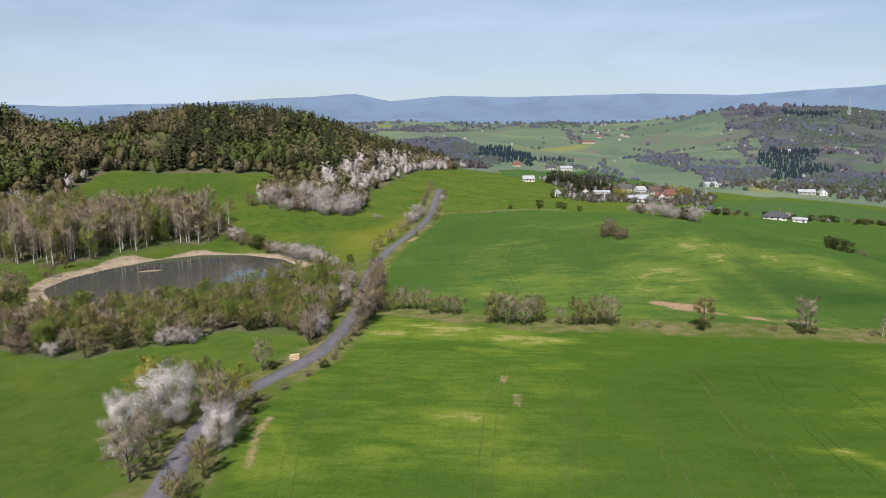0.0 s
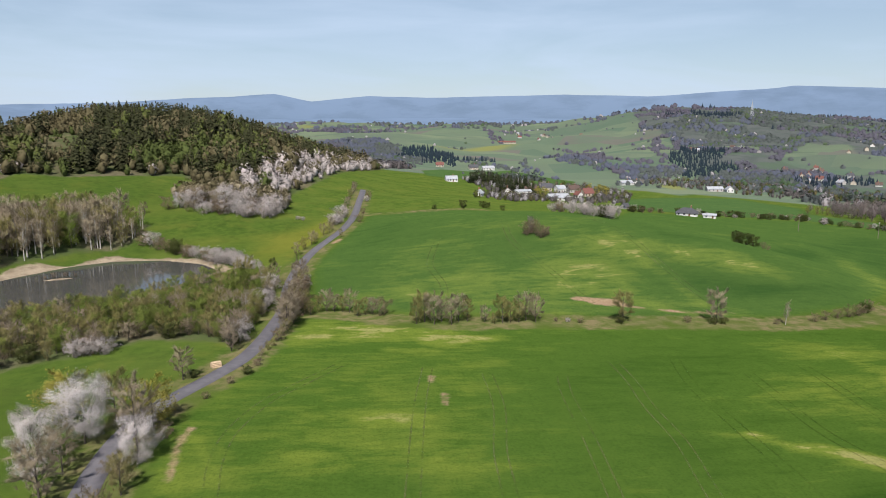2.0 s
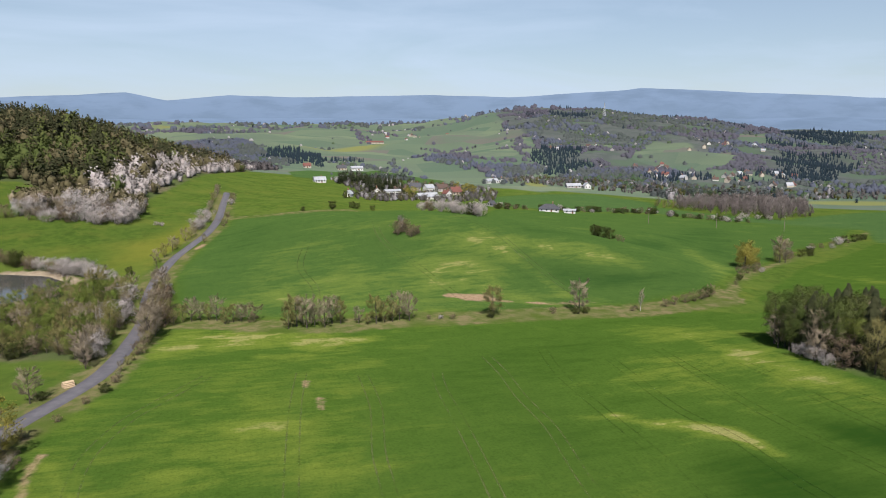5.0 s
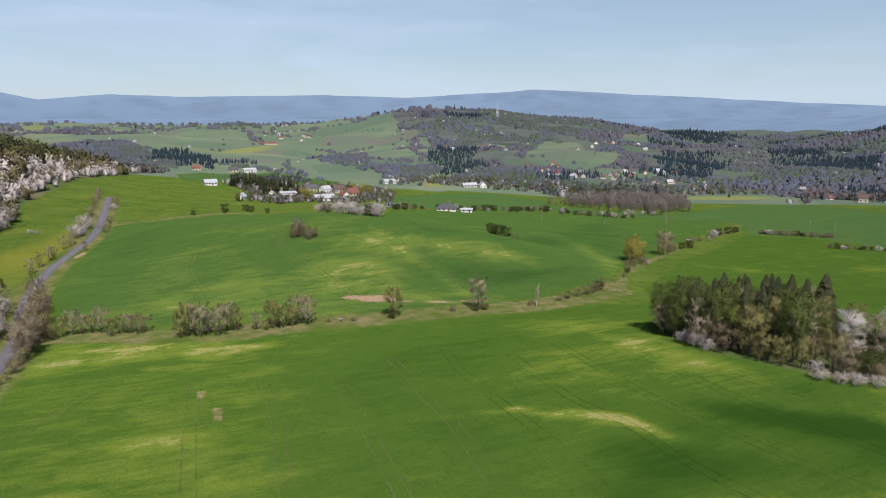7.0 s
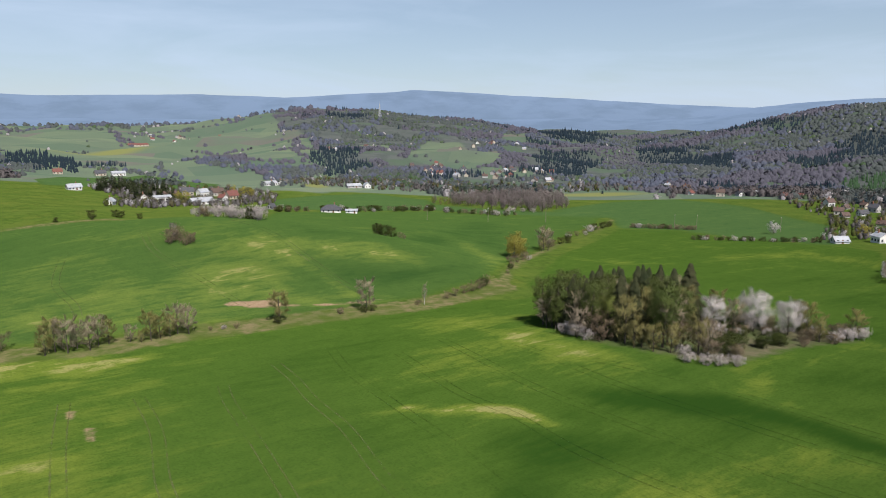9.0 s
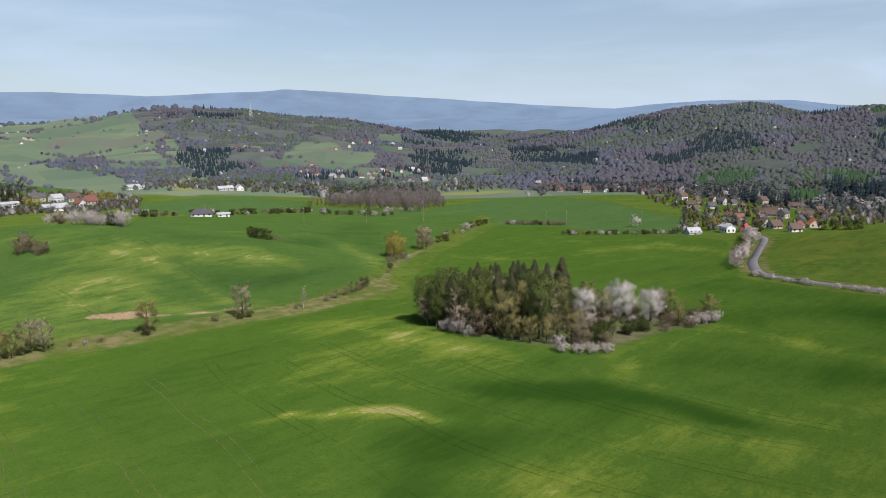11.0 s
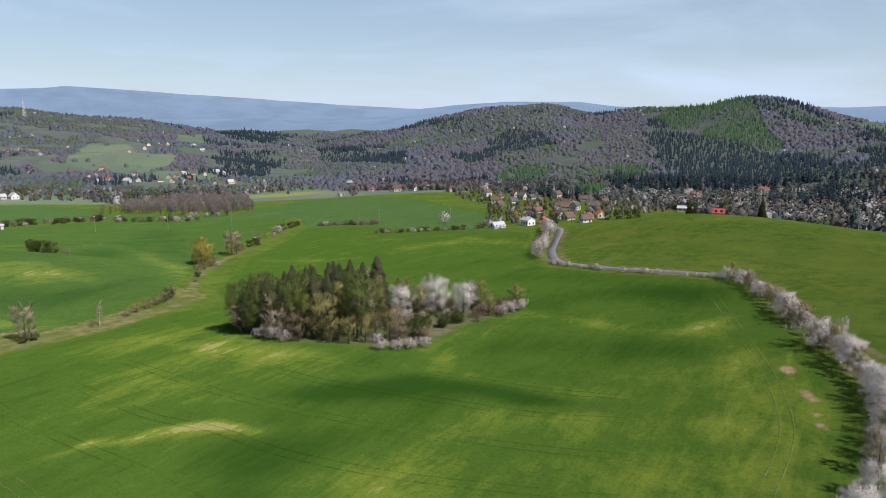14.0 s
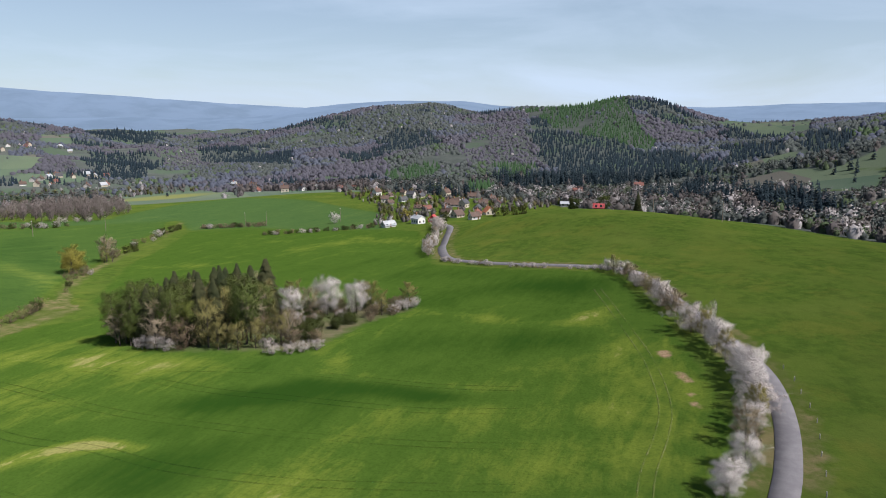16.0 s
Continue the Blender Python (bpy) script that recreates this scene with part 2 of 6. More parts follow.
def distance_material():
    """Far ranges; the blue of many kilometres of air is painted on as a glow."""
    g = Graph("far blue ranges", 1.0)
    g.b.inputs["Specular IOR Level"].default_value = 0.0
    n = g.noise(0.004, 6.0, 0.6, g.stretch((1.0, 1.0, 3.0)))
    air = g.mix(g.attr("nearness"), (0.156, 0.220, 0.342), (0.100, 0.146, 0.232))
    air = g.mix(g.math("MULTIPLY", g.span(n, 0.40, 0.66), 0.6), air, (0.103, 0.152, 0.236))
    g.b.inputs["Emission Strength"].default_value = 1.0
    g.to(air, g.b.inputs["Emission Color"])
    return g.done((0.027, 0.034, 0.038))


M_ASPHALT, M_WATER, M_FAR = asphalt_material(), water_material(), distance_material()


# ---- mesh helpers ----
class Bag:
    """Gathers triangles for one mesh."""

    def __init__(self):
        self.v, self.f, self.n = [], [], 0

    def add(self, v, f):
        v, f = np.asarray(v, float).reshape(-1, 3), np.asarray(f, int).reshape(-1, 3)
        self.v.append(v)
        self.f.append(f + self.n)
        self.n += len(v)
        return self

    def arrays(self):
        return np.concatenate(self.v), np.concatenate(self.f)

    def mesh(self, name, material, smooth=False):
        return mesh_of(name, *self.arrays(), material, smooth)


def crown_normals(v, f, share=0.62, lift=0.30):
    """Turns every leaf outwards and rounds the shading of the whole crown; returns faces and a direction for each vertex."""
    v, f = np.asarray(v, float), np.asarray(f, int)
    c = v.mean(0)
    out = (v - c) / (v.std(0) + 1e-6)
    out = out / (np.linalg.norm(out, axis=1)[:, None] + 1e-6) + [0, 0, lift]
    own = np.cross(v[f[:, 1]] - v[f[:, 0]], v[f[:, 2]] - v[f[:, 0]])
    own /= np.linalg.norm(own, axis=1)[:, None] + 1e-12
    back = (own * out[f].mean(1)).sum(1) < 0
    f, own = np.where(back[:, None], f[:, ::-1], f), np.where(back[:, None], -own, own)
    n = np.zeros_like(v)
    for k in range(3):
        np.add.at(n, f[:, k], own)
    n /= np.linalg.norm(n, axis=1)[:, None] + 1e-9
    n = share * out + (1 - share) * n
    return f, n / (np.linalg.norm(n, axis=1)[:, None] + 1e-9)


def mesh_of(name, v, f, material, smooth=False, normals=None):
    me = bpy.data.meshes.new(name)
    v, f = np.asarray(v, np.float32), np.asarray(f, np.int32)
    k = f.shape[1]
    me.vertices.add(len(v))
    me.vertices.foreach_set("co", v.ravel())
    me.loops.add(f.size)
    me.loops.foreach_set("vertex_index", f.ravel())
    me.polygons.add(len(f))
    me.polygons.foreach_set("loop_start", np.arange(0, f.size, k, dtype=np.int32))
    me.polygons.foreach_set("use_smooth", np.full(len(f), smooth))
    me.update(calc_edges=True)
    if normals is not None:
        a = me.attributes.new("custom_normal", "FLOAT_VECTOR", "POINT")
        a.data.foreach_set("vector", np.asarray(normals, np.float32).ravel())
    me.materials.append(material)
    return me


def part(name, data, parent, label=""):
    """Links a mesh, or a bag with its material, as one part under a thing or a part."""
    ob = new(name, data)
    ob.parent = parent
    return tagged(ob, label)


def box(cx, cy, cz, sx, sy, sz):
    """Vertices and triangles of a box by its centre and size."""
    v = [(cx + i * sx / 2, cy + j * sy / 2, cz + k * sz / 2) for i in (-1, 1) for j in (-1, 1) for k in (-1, 1)]
    f = [(0, 1, 3), (0, 3, 2), (4, 6, 7), (4, 7, 5), (0, 4, 5), (0, 5, 1), (2, 3, 7), (2, 7, 6), (0, 2, 6), (0, 6, 4), (1, 5, 7), (1, 7, 3)]
    return v, f


def tube(points, radii, sides=5):
    """A tapered tube along points."""
    p = np.asarray(points, float)
    d = np.gradient(p, axis=0)
    d /= np.linalg.norm(d, axis=1)[:, None] + 1e-9
    ref = np.where(abs(d[:, 2:3]) > 0.9, [[1.0, 0, 0]], [[0, 0, 1.0]])
    a = np.cross(d, ref)
    a /= np.linalg.norm(a, axis=1)[:, None] + 1e-9
    b = np.cross(d, a)
    ang = np.arange(sides) * 2 * np.pi / sides
    v = p[:, None] + np.asarray(radii, float)[:, None, None] * (np.cos(ang)[None, :, None] * a[:, None] + np.sin(ang)[None, :, None] * b[:, None])
    f = []
    for i in range(len(p) - 1):
        for j in range(sides):
            q = (i * sides + j, i * sides + (j + 1) % sides, (i + 1) * sides + (j + 1) % sides, (i + 1) * sides + j)
            f += [(q[0], q[1], q[2]), (q[0], q[2], q[3])]
    return v.reshape(-1, 3), f


# ---- the lie of the land ----
MOUNDS = []


def mound(x, y, radius, height):
    MOUNDS.append((x, y, radius, height))


mound(-290, 535, 185, 46.7)
mound(470, 385, 305, -26.7)
mound(1495, 115, 450, 41.6)
mound(795, 1770, 580, 48.7)
mound(875, -520, 305, 16.1)
mound(75, 270, 55, 11.0)
mound(240, -55, 125, 6.3)
mound(-925, 1705, 970, 26.4)
mound(-75, 205, 65, -5.4)
mound(1800, 725, 390, 48.8)
mound(210, 760, 160, -16.1)
mound(-290, 535, 60, -21.3)
mound(1225, 495, 185, 24.2)
mound(1895, -1130, 660, 30.3)
mound(785, 650, 145, -18.2)
mound(990, 230, 145, 22.8)
mound(815, 1260, 210, 25.1)
mound(-330, 610, 70, -21.2)
mound(605, 45, 120, -9.3)
mound(45, 160, 50, -2.6)
mound(215, 125, 75, -3.1)
mound(-150, 775, 110, 18.0)
mound(-645, 620, 180, 35.7)
mound(-300, 285, 85, 22.9)
mound(-90, 460, 95, 7.9)
mound(-95, 2510, 500, 23.8)
mound(310, 75, 45, 6.9)
mound(1155, 90, 115, 25.6)
mound(305, 1120, 160, -16.6)
mound(1015, 840, 130, -16.1)
mound(135, 210, 30, 4.8)
mound(415, 340, 105, 7.2)
mound(-115, 600, 60, 12.4)
mound(1495, 1235, 270, -15.2)
mound(540, 1205, 185, 16.7)
mound(295, 120, 30, -6.4)
mound(640, -260, 140, 28.9)
mound(1290, -765, 300, 8.7)
mound(-385, 370, 75, 20.3)
mound(2500, -190, 500, 26.0)
mound(1390, -560, 300, 29.5)
mound(430, 660, 160, -6.6)
mound(310, -75, 45, -3.2)
mound(140, 515, 75, -6.7)
mound(1290, 765, 150, 18.7)
mound(395, 1445, 150, -12.5)
mound(-445, 1240, 185, -12.4)
mound(1315, 100, 130, 19.7)
mound(-150, 195, 50, -3.5)
mound(280, 20, 40, 3.5)
mound(515, 1870, 195, -10.0)
mound(1390, 560, 150, 22.4)
mound(2330, 940, 250, 19.6)
mound(115, 95, 30, 1.7)
mound(-195, 1000, 100, 8.4)
mound(-750, 240, 235, 13.2)
mound(40, 360, 35, 5.1)
mound(175, 270, 30, 4.3)
mound(215, 240, 45, -2.9)
mound(785, 60, 110, -2.7)
mound(100, 225, 30, 3.6)
mound(415, -30, 60, -4.6)
mound(-60, 315, 30, 4.0)
mound(-420, 550, 70, 9.5)
mound(1285, 300, 130, 17.8)
mound(630, 975, 160, 8.9)
mound(1890, -440, 195, 19.4)
mound(1935, 1595, 350, -12.7)
mound(1075, 435, 115, 13.6)
mound(990, -230, 145, 27.9)
mound(765, -180, 110, 15.4)
mound(460, -105, 65, 6.6)
mound(-285, 375, 45, 11.0)
mound(105, 160, 30, -1.9)
mound(1155, 955, 150, -11.2)
mound(-255, 470, 55, -9.4)
mound(115, 1010, 145, -5.6)
mound(-5, 190, 30, -2.2)
mound(-90, 120, 30, -1.9)
mound(700, 1555, 170, 18.9)
mound(1130, -265, 115, 15.9)
mound(-695, 0, 210, 12.0)
mound(-375, 690, 80, -7.3)
mound(870, -205, 90, 14.6)
mound(165, 185, 30, -2.1)
mound(-815, 1500, 240, -9.0)
mound(525, 310, 85, 4.8)
mound(-1145, -175, 350, 10.5)
mound(-30, 785, 80, -5.0)
mound(830, 335, 90, 5.1)
mound(-660, 210, 210, 14.5)
mound(2445, 570, 250, 11.7)
mound(-55, 275, 40, -1.9)
mound(150, 330, 50, 2.3)
mound(-1430, 450, 450, 9.1)
mound(665, 2420, 250, 13.8)
mound(1055, 1630, 270, 13.8)
mound(-65, 1705, 170, 8.0)
mound(30, 280, 30, 2.9)
mound(1580, 640, 170, 12.6)
mound(-125, 340, 50, 2.4)
mound(-100, 525, 55, 6.3)
mound(1285, -300, 130, 17.2)
mound(1660, -390, 170, 14.1)
mound(115, 255, 30, 2.7)
mound(312, 32, 55, 4.5)
mound(1235, 155, 150, 17.0)
mound(-240, 505, 60, -8.0)
mound(-185, 530, 80, 6.0)
mound(865, -120, 150, 9.0)
mound(1330, 680, 150, 9.0)
mound(-300, 425, 85, 9.0)


POND = [(-118, 201), (-110, 190), (-97, 180), (-82, 184), (-67, 205), (-55, 220), (-50, 235), (-58, 247), (-74, 255), (-90, 255), (-102, 246), (-112, 231), (-118, 216)]
WATER_LEVEL = -4.3


def inside(poly, x, y):
    x, y = np.asarray(x, float), np.asarray(y, float)
    c = np.zeros(x.shape, bool)
    for (x0, y0), (x1, y1) in zip(poly, poly[1:] + poly[:1]):
        hit = (y0 > y) != (y1 > y)
        c ^= hit & (x < (x1 - x0) * (y - y0) / ((y1 - y0) if y1 != y0 else 1e-9) + x0)
    return c


def line_distance(line, x, y):
    x, y = np.asarray(x, float), np.asarray(y, float)
    best = np.full(x.shape, 1e9)
    for (x0, y0), (x1, y1) in zip(line, line[1:]):
        dx, dy = x1 - x0, y1 - y0
        s = np.clip(((x - x0) * dx + (y - y0) * dy) / (dx * dx + dy * dy + 1e-9), 0, 1)
        best = np.minimum(best, np.hypot(x - x0 - s * dx, y - y0 - s * dy))
    return best


def depth_in(poly, x, y):
    """Metres inside a polygon's edge; negative outside."""
    d = line_distance(poly + poly[:1], x, y)
    return np.where(inside(poly, x, y), d, -d)


def lie(x, y):
    """Height of the land at (x, y)."""
    x, y = np.asarray(x, float), np.asarray(y, float)
    z = np.zeros(x.shape)
    for cx, cy, r, h in MOUNDS:
        z = z + h * np.exp(-((x - cx) ** 2 + (y - cy) ** 2) / (r * r))
    # gullies and spurs of the far hills
    far = np.clip((np.hypot(x, y) - 640) / 500, 0, 1)
    relief = np.sin(x / 88 + 1.7 * np.sin(y / 127)) * np.sin(y / 79 + 1.4 * np.sin(x / 109)) + 0.5 * np.sin(x / 37 + 1.1 * np.sin(y / 61)) * np.sin(y / 43 + 1.2 * np.sin(x / 51))
    z = z + 8.0 * far * relief
    s = -depth_in(POND, x, y)
    w = np.clip(1 - s / 20, 0, 1)
    w = w * w * (3 - 2 * w)
    z = z * (1 - w) + w * np.clip(WATER_LEVEL - 0.05 + 0.14 * s, WATER_LEVEL - 1.5, WATER_LEVEL + 3)
    c, d = math.sin(radians(62)), math.cos(radians(62))      # the islet
    u, v = (x + 97) * c + (y - 228.5) * d, (x + 97) * d - (y - 228.5) * c
    return np.maximum(z, WATER_LEVEL + 0.55 - (u / 7.5) ** 2 - (v / 2.6) ** 2)


def smooth_line(points, step=2.0):
    """A rounded curve through the points."""
    p = np.asarray(points, float)
    out = []
    for i in range(len(p) - 1):
        a, b, c, d = p[max(i - 1, 0)], p[i], p[i + 1], p[min(i + 2, len(p) - 1)]
        n = max(2, int(np.hypot(*(c - b)) / step))
        for s in np.arange(n) / n:
            out.append(0.5 * (2 * b + (c - a) * s + (2 * a - 5 * b + 4 * c - d) * s * s + (3 * b - a - 3 * c + d) * s ** 3))
    out.append(p[-1])
    return [(float(q[0]), float(q[1])) for q in out]


ROAD_LEFT = smooth_line([(-32, 30), (-33.5, 60), (-34.8, 79), (-35.9, 90), (-36, 100), (-34.6, 110), (-31.5, 118), (-28.2, 126), (-25, 136), (-23.3, 150), (-22.6, 170), (-22.6, 187),
                         (-23.7, 203), (-23.6, 218), (-22.2, 235), (-19.2, 254), (-14.3, 272), (-9.6, 291), (-6, 324), (-4, 364), (-2.6, 397), (-2.0, 414)])
ROAD_RIGHT = smooth_line([(30, 2), (60, -6), (86, -10.8), (96, -12.2), (107, -12.9), (118, -12.6), (130, -10.9), (146, -5.6), (163, 0.9), (184, 9), (195.5, 13.4), (204, 17), (210, 21.5), (213.5, 27),
                          (216.3, 36), (219, 47), (223, 61), (229, 75), (236, 86.5), (249, 94.5), (271, 103.3), (303, 114), (322, 119), (334, 123), (346, 130), (360, 140)])
CREEK = smooth_line([(-60, 176), (-19, 178), (-6, 176), (10, 166), (24, 163), (41, 164), (63, 161), (86, 160), (104, 159), (122, 161), (136, 164), (159, 187), (192, 213), (239, 243), (271, 256), (304, 276), (340, 300)])

CORN_NEAR = [(-60, -40), (-27.5, 60), (-27.5, 80), (-29.5, 93), (-28.4, 106), (-24, 126), (-19.5, 148), (-16.5, 171), (-12.4, 174), (2, 165), (23, 158), (55, 157.5), (93, 156), (118, 155), (127, 147), (138, 147),
             (143, 160), (168, 181), (221, 221), (271, 244), (304, 264), (328, 243), (323, 202), (332, 156), (329, 138), (252, 101), (228, 91), (213, 55), (208, 30), (200, 21), (189, 18.5), (156, 6), (122, -2.5),
             (105, -5.7), (85, -5), (60, -1), (20, 6), (0, -60)]
CORN_HILL = [(-13.5, 186), (-17, 215), (-18, 233), (-11, 262), (-3, 300), (0, 322), (31, 330), (62, 322), (98, 300), (120, 330), (148, 385), (157, 394), (222, 394), (262, 394), (296, 350), (340, 312), (305, 284), (232, 247), (172, 203), (136, 172), (110, 166), (92, 165), (64, 166), (44, 170), (20, 172), (-2, 181)]
CORN_VALLEY = [(345, 362), (440, 388), (489, 372), (470, 285), (425, 204), (378, 181), (336, 158), (327, 204), (332, 244), (308, 268), (342, 303)]
CORN_MID = [(264, 404), (300, 356), (343, 308), (356, 345), (332, 364), (300, 440), (322, 482), (296, 440)]
CORN_STRIP = [(50, 592), (122, 594), (177, 612), (222, 724), (168, 821), (80, 755), (53, 678)]
CORN_VILLAGE = [(160, 430), (197, 512), (243, 524), (296, 534), (318, 480), (296, 440), (270, 404), (222, 400), (190, 408)]
PASTURES = [
    [(604, -26), (470, -92), (592, -122), (640, -74)], [(690, -38), (724, -36), (754, -72), (720, -76)],
    [(48, 1037), (115, 1084), (221, 1289), (350, 1361), (315, 1194), (191, 1039), (108, 1031), (62, 996)], [(391, 1475), (463, 1446), (547, 1382), (499, 1262), (394, 1233), (350, 1361)],
    [(198, 1041), (282, 1166), (306, 1129), (222, 897), (184, 934)], [(208, 844), (284, 794), (277, 738), (228, 670), (204, 782)], [(573, 804), (680, 835), (610, 748), (556, 716), (533, 760)],
    [(555, 703), (582, 670), (559, 603), (513, 608), (515, 664)], [(630, 946), (656, 904), (634, 889), (591, 919)], [(382, 1197), (445, 1152), (405, 1050), (381, 1137)],
    [(282, 690), (298, 638), (268, 574), (242, 576)], [(462, 515), (540, 470), (550, 411), (507, 410), (440, 466)],
    [(50, 989), (185, 1160), (321, 1187), (273, 1076), (164, 941), (81, 876)],
    [(49, 1379), (159, 1677), (262, 1629), (223, 1276), (107, 1150), (40, 1059)],
    [(223, 1276), (406, 1496), (630, 1638), (507, 1273), (355, 1167), (238, 1156)],
    [(-176, 2158), (0, 2700), (-24, 1805), (-111, 1736)],
    [(282, 1043), (403, 1050), (461, 1119), (351, 915), (281, 923)],
    [(46, 809), (124, 785), (201, 748), (259, 661), (302, 593), (253, 540), (212, 628), (143, 700), (61, 671)],
    [(608, 935), (668, 920), (630, 840), (560, 860)],
    [(531, 841), (594, 830), (655, 787), (581, 726), (527, 711), (515, 750), (507, 809)],
    [(533, 694), (580, 671), (561, 612), (498, 624)],
    [(505, 985), (540, 925), (512, 872), (475, 920)], [(433, 1556), (494, 1527), (555, 1394), (434, 1146), (382, 1090), (360, 1218)],
    [(884, 1066), (987, 1117), (841, 958), (803, 945)], [(1150, 0), (1700, -60), (1500, -160), (919, -106), (922, -74), (1080, -37)],
    [(456, 494), (549, 450), (523, 422), (433, 452)],
    [(640, -24), (660, -62), (640, -82), (548, -70), (572, -30)],
    [(625, -90), (690, -150), (640, -190), (600, -120)], [(420, -75), (450, -110), (440, -140), (405, -110)], [(385, -8), (410, -12), (420, -30), (395, -28)],
    [(700, 1750), (1000, 2000), (900, 1600)], [(-300, 1250), (-60, 1500), (-40, 1150), (-160, 1000)],
    [(1250, -60), (1700, -40), (1600, -250), (1150, -150)],
]
WOOD_HILL = [(-420, 200), (-190, 285), (-172, 296), (-169, 311), (-173, 347), (-172, 367), (-148, 368), (-124, 380), (-99, 391), (-78, 372), (-42, 362), (-30, 415), (-8, 535), (20, 640), (-60, 760), (-400, 800), (-700, 500)]
COPSE = [(110, 120), (106, 112), (105, 98), (108, 87), (112, 77), (117, 71), (140, 71), (159, 66), (163, 76), (158, 88), (145, 104), (128, 120)]
POND_FRONT = [(-135, 150), (-92, 141), (-74, 133), (-68, 139), (-55, 145), (-50, 154), (-33, 150), (-28, 147), (-26, 182), (-27, 205), (-40, 226), (-52, 214), (-64, 195), (-79, 178), (-97, 174), (-112, 180), (-135, 190)]
POND_BACK = [(-160, 225), (-128, 224), (-116, 243), (-104, 258), (-93, 264), (-88, 268), (-88, 292), (-105, 292), (-140, 275), (-175, 265)]

rings = np.concatenate([[0.0], np.geomspace(8, 4940, 400)])
bearings = np.radians(np.concatenate([np.arange(-42, 110, 0.36), np.arange(110, 318, 2.0)]))
gr, gb = np.meshgrid(rings, bearings, indexing="ij")
gx, gy = (gr * np.sin(gb)).ravel(), (gr * np.cos(gb)).ravel()
gz = lie(gx, gy)
na = len(bearings)
gi = (np.arange(len(rings) - 1)[:, None] * na + np.arange(na)[None, :])
gj = (np.arange(len(rings) - 1)[:, None] * na + (np.arange(na)[None, :] + 1) % na)
gf = np.stack([gi, gi + na, gj + na, gj], -1).reshape(-1, 4)
ground = new("ground", mesh_of("ground", np.stack([gx, gy, gz], 1), gf, M_GROUND, True))
tagged(ground, "rolling green spring fields, meadows and wooded hills", "ground", kind="structure")


def paint(name, values):
    a = ground.data.attributes.new(name, "FLOAT", "POINT")
    a.data.foreach_set("value", np.asarray(values, np.float32))


def ellipses(items):
    """Soft oval drifts: x, y, length, width, bearing of the long axis, strength."""
    s = np.zeros(len(gx))
    for x, y, a, b, turn, k in items:
        c, d = math.sin(radians(turn)), math.cos(radians(turn))
        u, v = (gx - x) * c + (gy - y) * d, (gx - x) * d - (gy - y) * c
        s += k * np.exp(-(u / a) ** 2 - (v / b) ** 2)
    return s


dist = np.hypot(gx, gy)
paint("corn", np.maximum.reduce([depth_in(p, gx, gy) for p in (CORN_NEAR, CORN_HILL, CORN_VALLEY, CORN_VILLAGE, CORN_STRIP, CORN_MID)]).clip(-30, 30))
# beyond the brook the corn is tinted bluer, in place of distance haze
paint("blue", np.maximum.reduce([k_ * (0.5 + depth_in(p, gx, gy) / 8).clip(0, 1) for p, k_ in ((CORN_HILL, 0.45), (CORN_VALLEY, 1.0), (CORN_VILLAGE, 1.0), (CORN_STRIP, 1.0), (CORN_MID, 1.0))]))
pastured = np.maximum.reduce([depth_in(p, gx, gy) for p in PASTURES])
# ground past 620 m takes the haze-tinted pasture colours
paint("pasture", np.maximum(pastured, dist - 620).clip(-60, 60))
wood = np.maximum.reduce([depth_in(p, gx, gy) for p in (WOOD_HILL, POND_FRONT, POND_BACK)])
wood = np.maximum(wood, depth_in(COPSE, gx, gy) - 2.5)
VALLEY_WOOD = [(-40, 640), (20, 650), (45, 690), (40, 820), (60, 860), (150, 905), (165, 935), (60, 960), (0, 1250), (-60, 1300), (-120, 900)]
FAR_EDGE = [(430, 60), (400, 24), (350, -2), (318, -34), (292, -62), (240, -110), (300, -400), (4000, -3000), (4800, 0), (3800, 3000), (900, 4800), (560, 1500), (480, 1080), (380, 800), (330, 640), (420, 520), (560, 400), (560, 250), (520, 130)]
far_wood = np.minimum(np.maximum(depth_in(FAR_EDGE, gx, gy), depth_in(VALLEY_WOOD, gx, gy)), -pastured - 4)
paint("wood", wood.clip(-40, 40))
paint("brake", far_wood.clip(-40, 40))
verge = 5.0 - np.minimum(line_distance(ROAD_LEFT, gx, gy), line_distance(ROAD_RIGHT, gx, gy) + 0.8)
brook = np.where(gx > 140, 1.4, 5.6) - line_distance(CREEK, gx, gy)
paint("rough", np.maximum(np.maximum(verge, brook), 3.0 - line_distance([(-2, 327), (13, 327), (31, 328), (54, 330), (66, 318)], gx, gy)).clip(-10, 10))
paint("sand", np.maximum.reduce([4 - line_distance([(-100, 172), (-104, 178), (-110, 186)], gx, gy), 4 - np.hypot((gx + 97) * 0.6, gy - 228.5), 0.4 + 1.6 * np.sin(gx * 0.21 + gy * 0.13) + 2.8 * np.clip((gy - 205) / 30, 0, 1) + 3.5 * np.clip((-104 - gx) / 8, 0, 1) + depth_in(POND, gx, gy)]).clip(-20, 20))
marks = [(0.3, [(-25.7, 86), (-27.3, 95), (-27, 102)]), (0.9, [(125, 2.6), (121.5, 1.2)]), (0.8, [(133, 5.4), (136, 6)]), (0.5, [(115.5, 0.3), (116.5, 0.6)]), (0.4, [(111, -0.6), (112.5, -0.2)]),
         (1.6, [(57, 182), (63, 180.5), (68, 179)]), (1.0, [(60, 178), (72, 173)]), (0.9, [(77, 171), (86, 169), (95, 168)]), (1.0, [(-13, 262), (-10, 270)]), (0.3, [(12.4, 108), (12.6, 114)]), (0.3, [(11, 119.5), (11.3, 124)])]
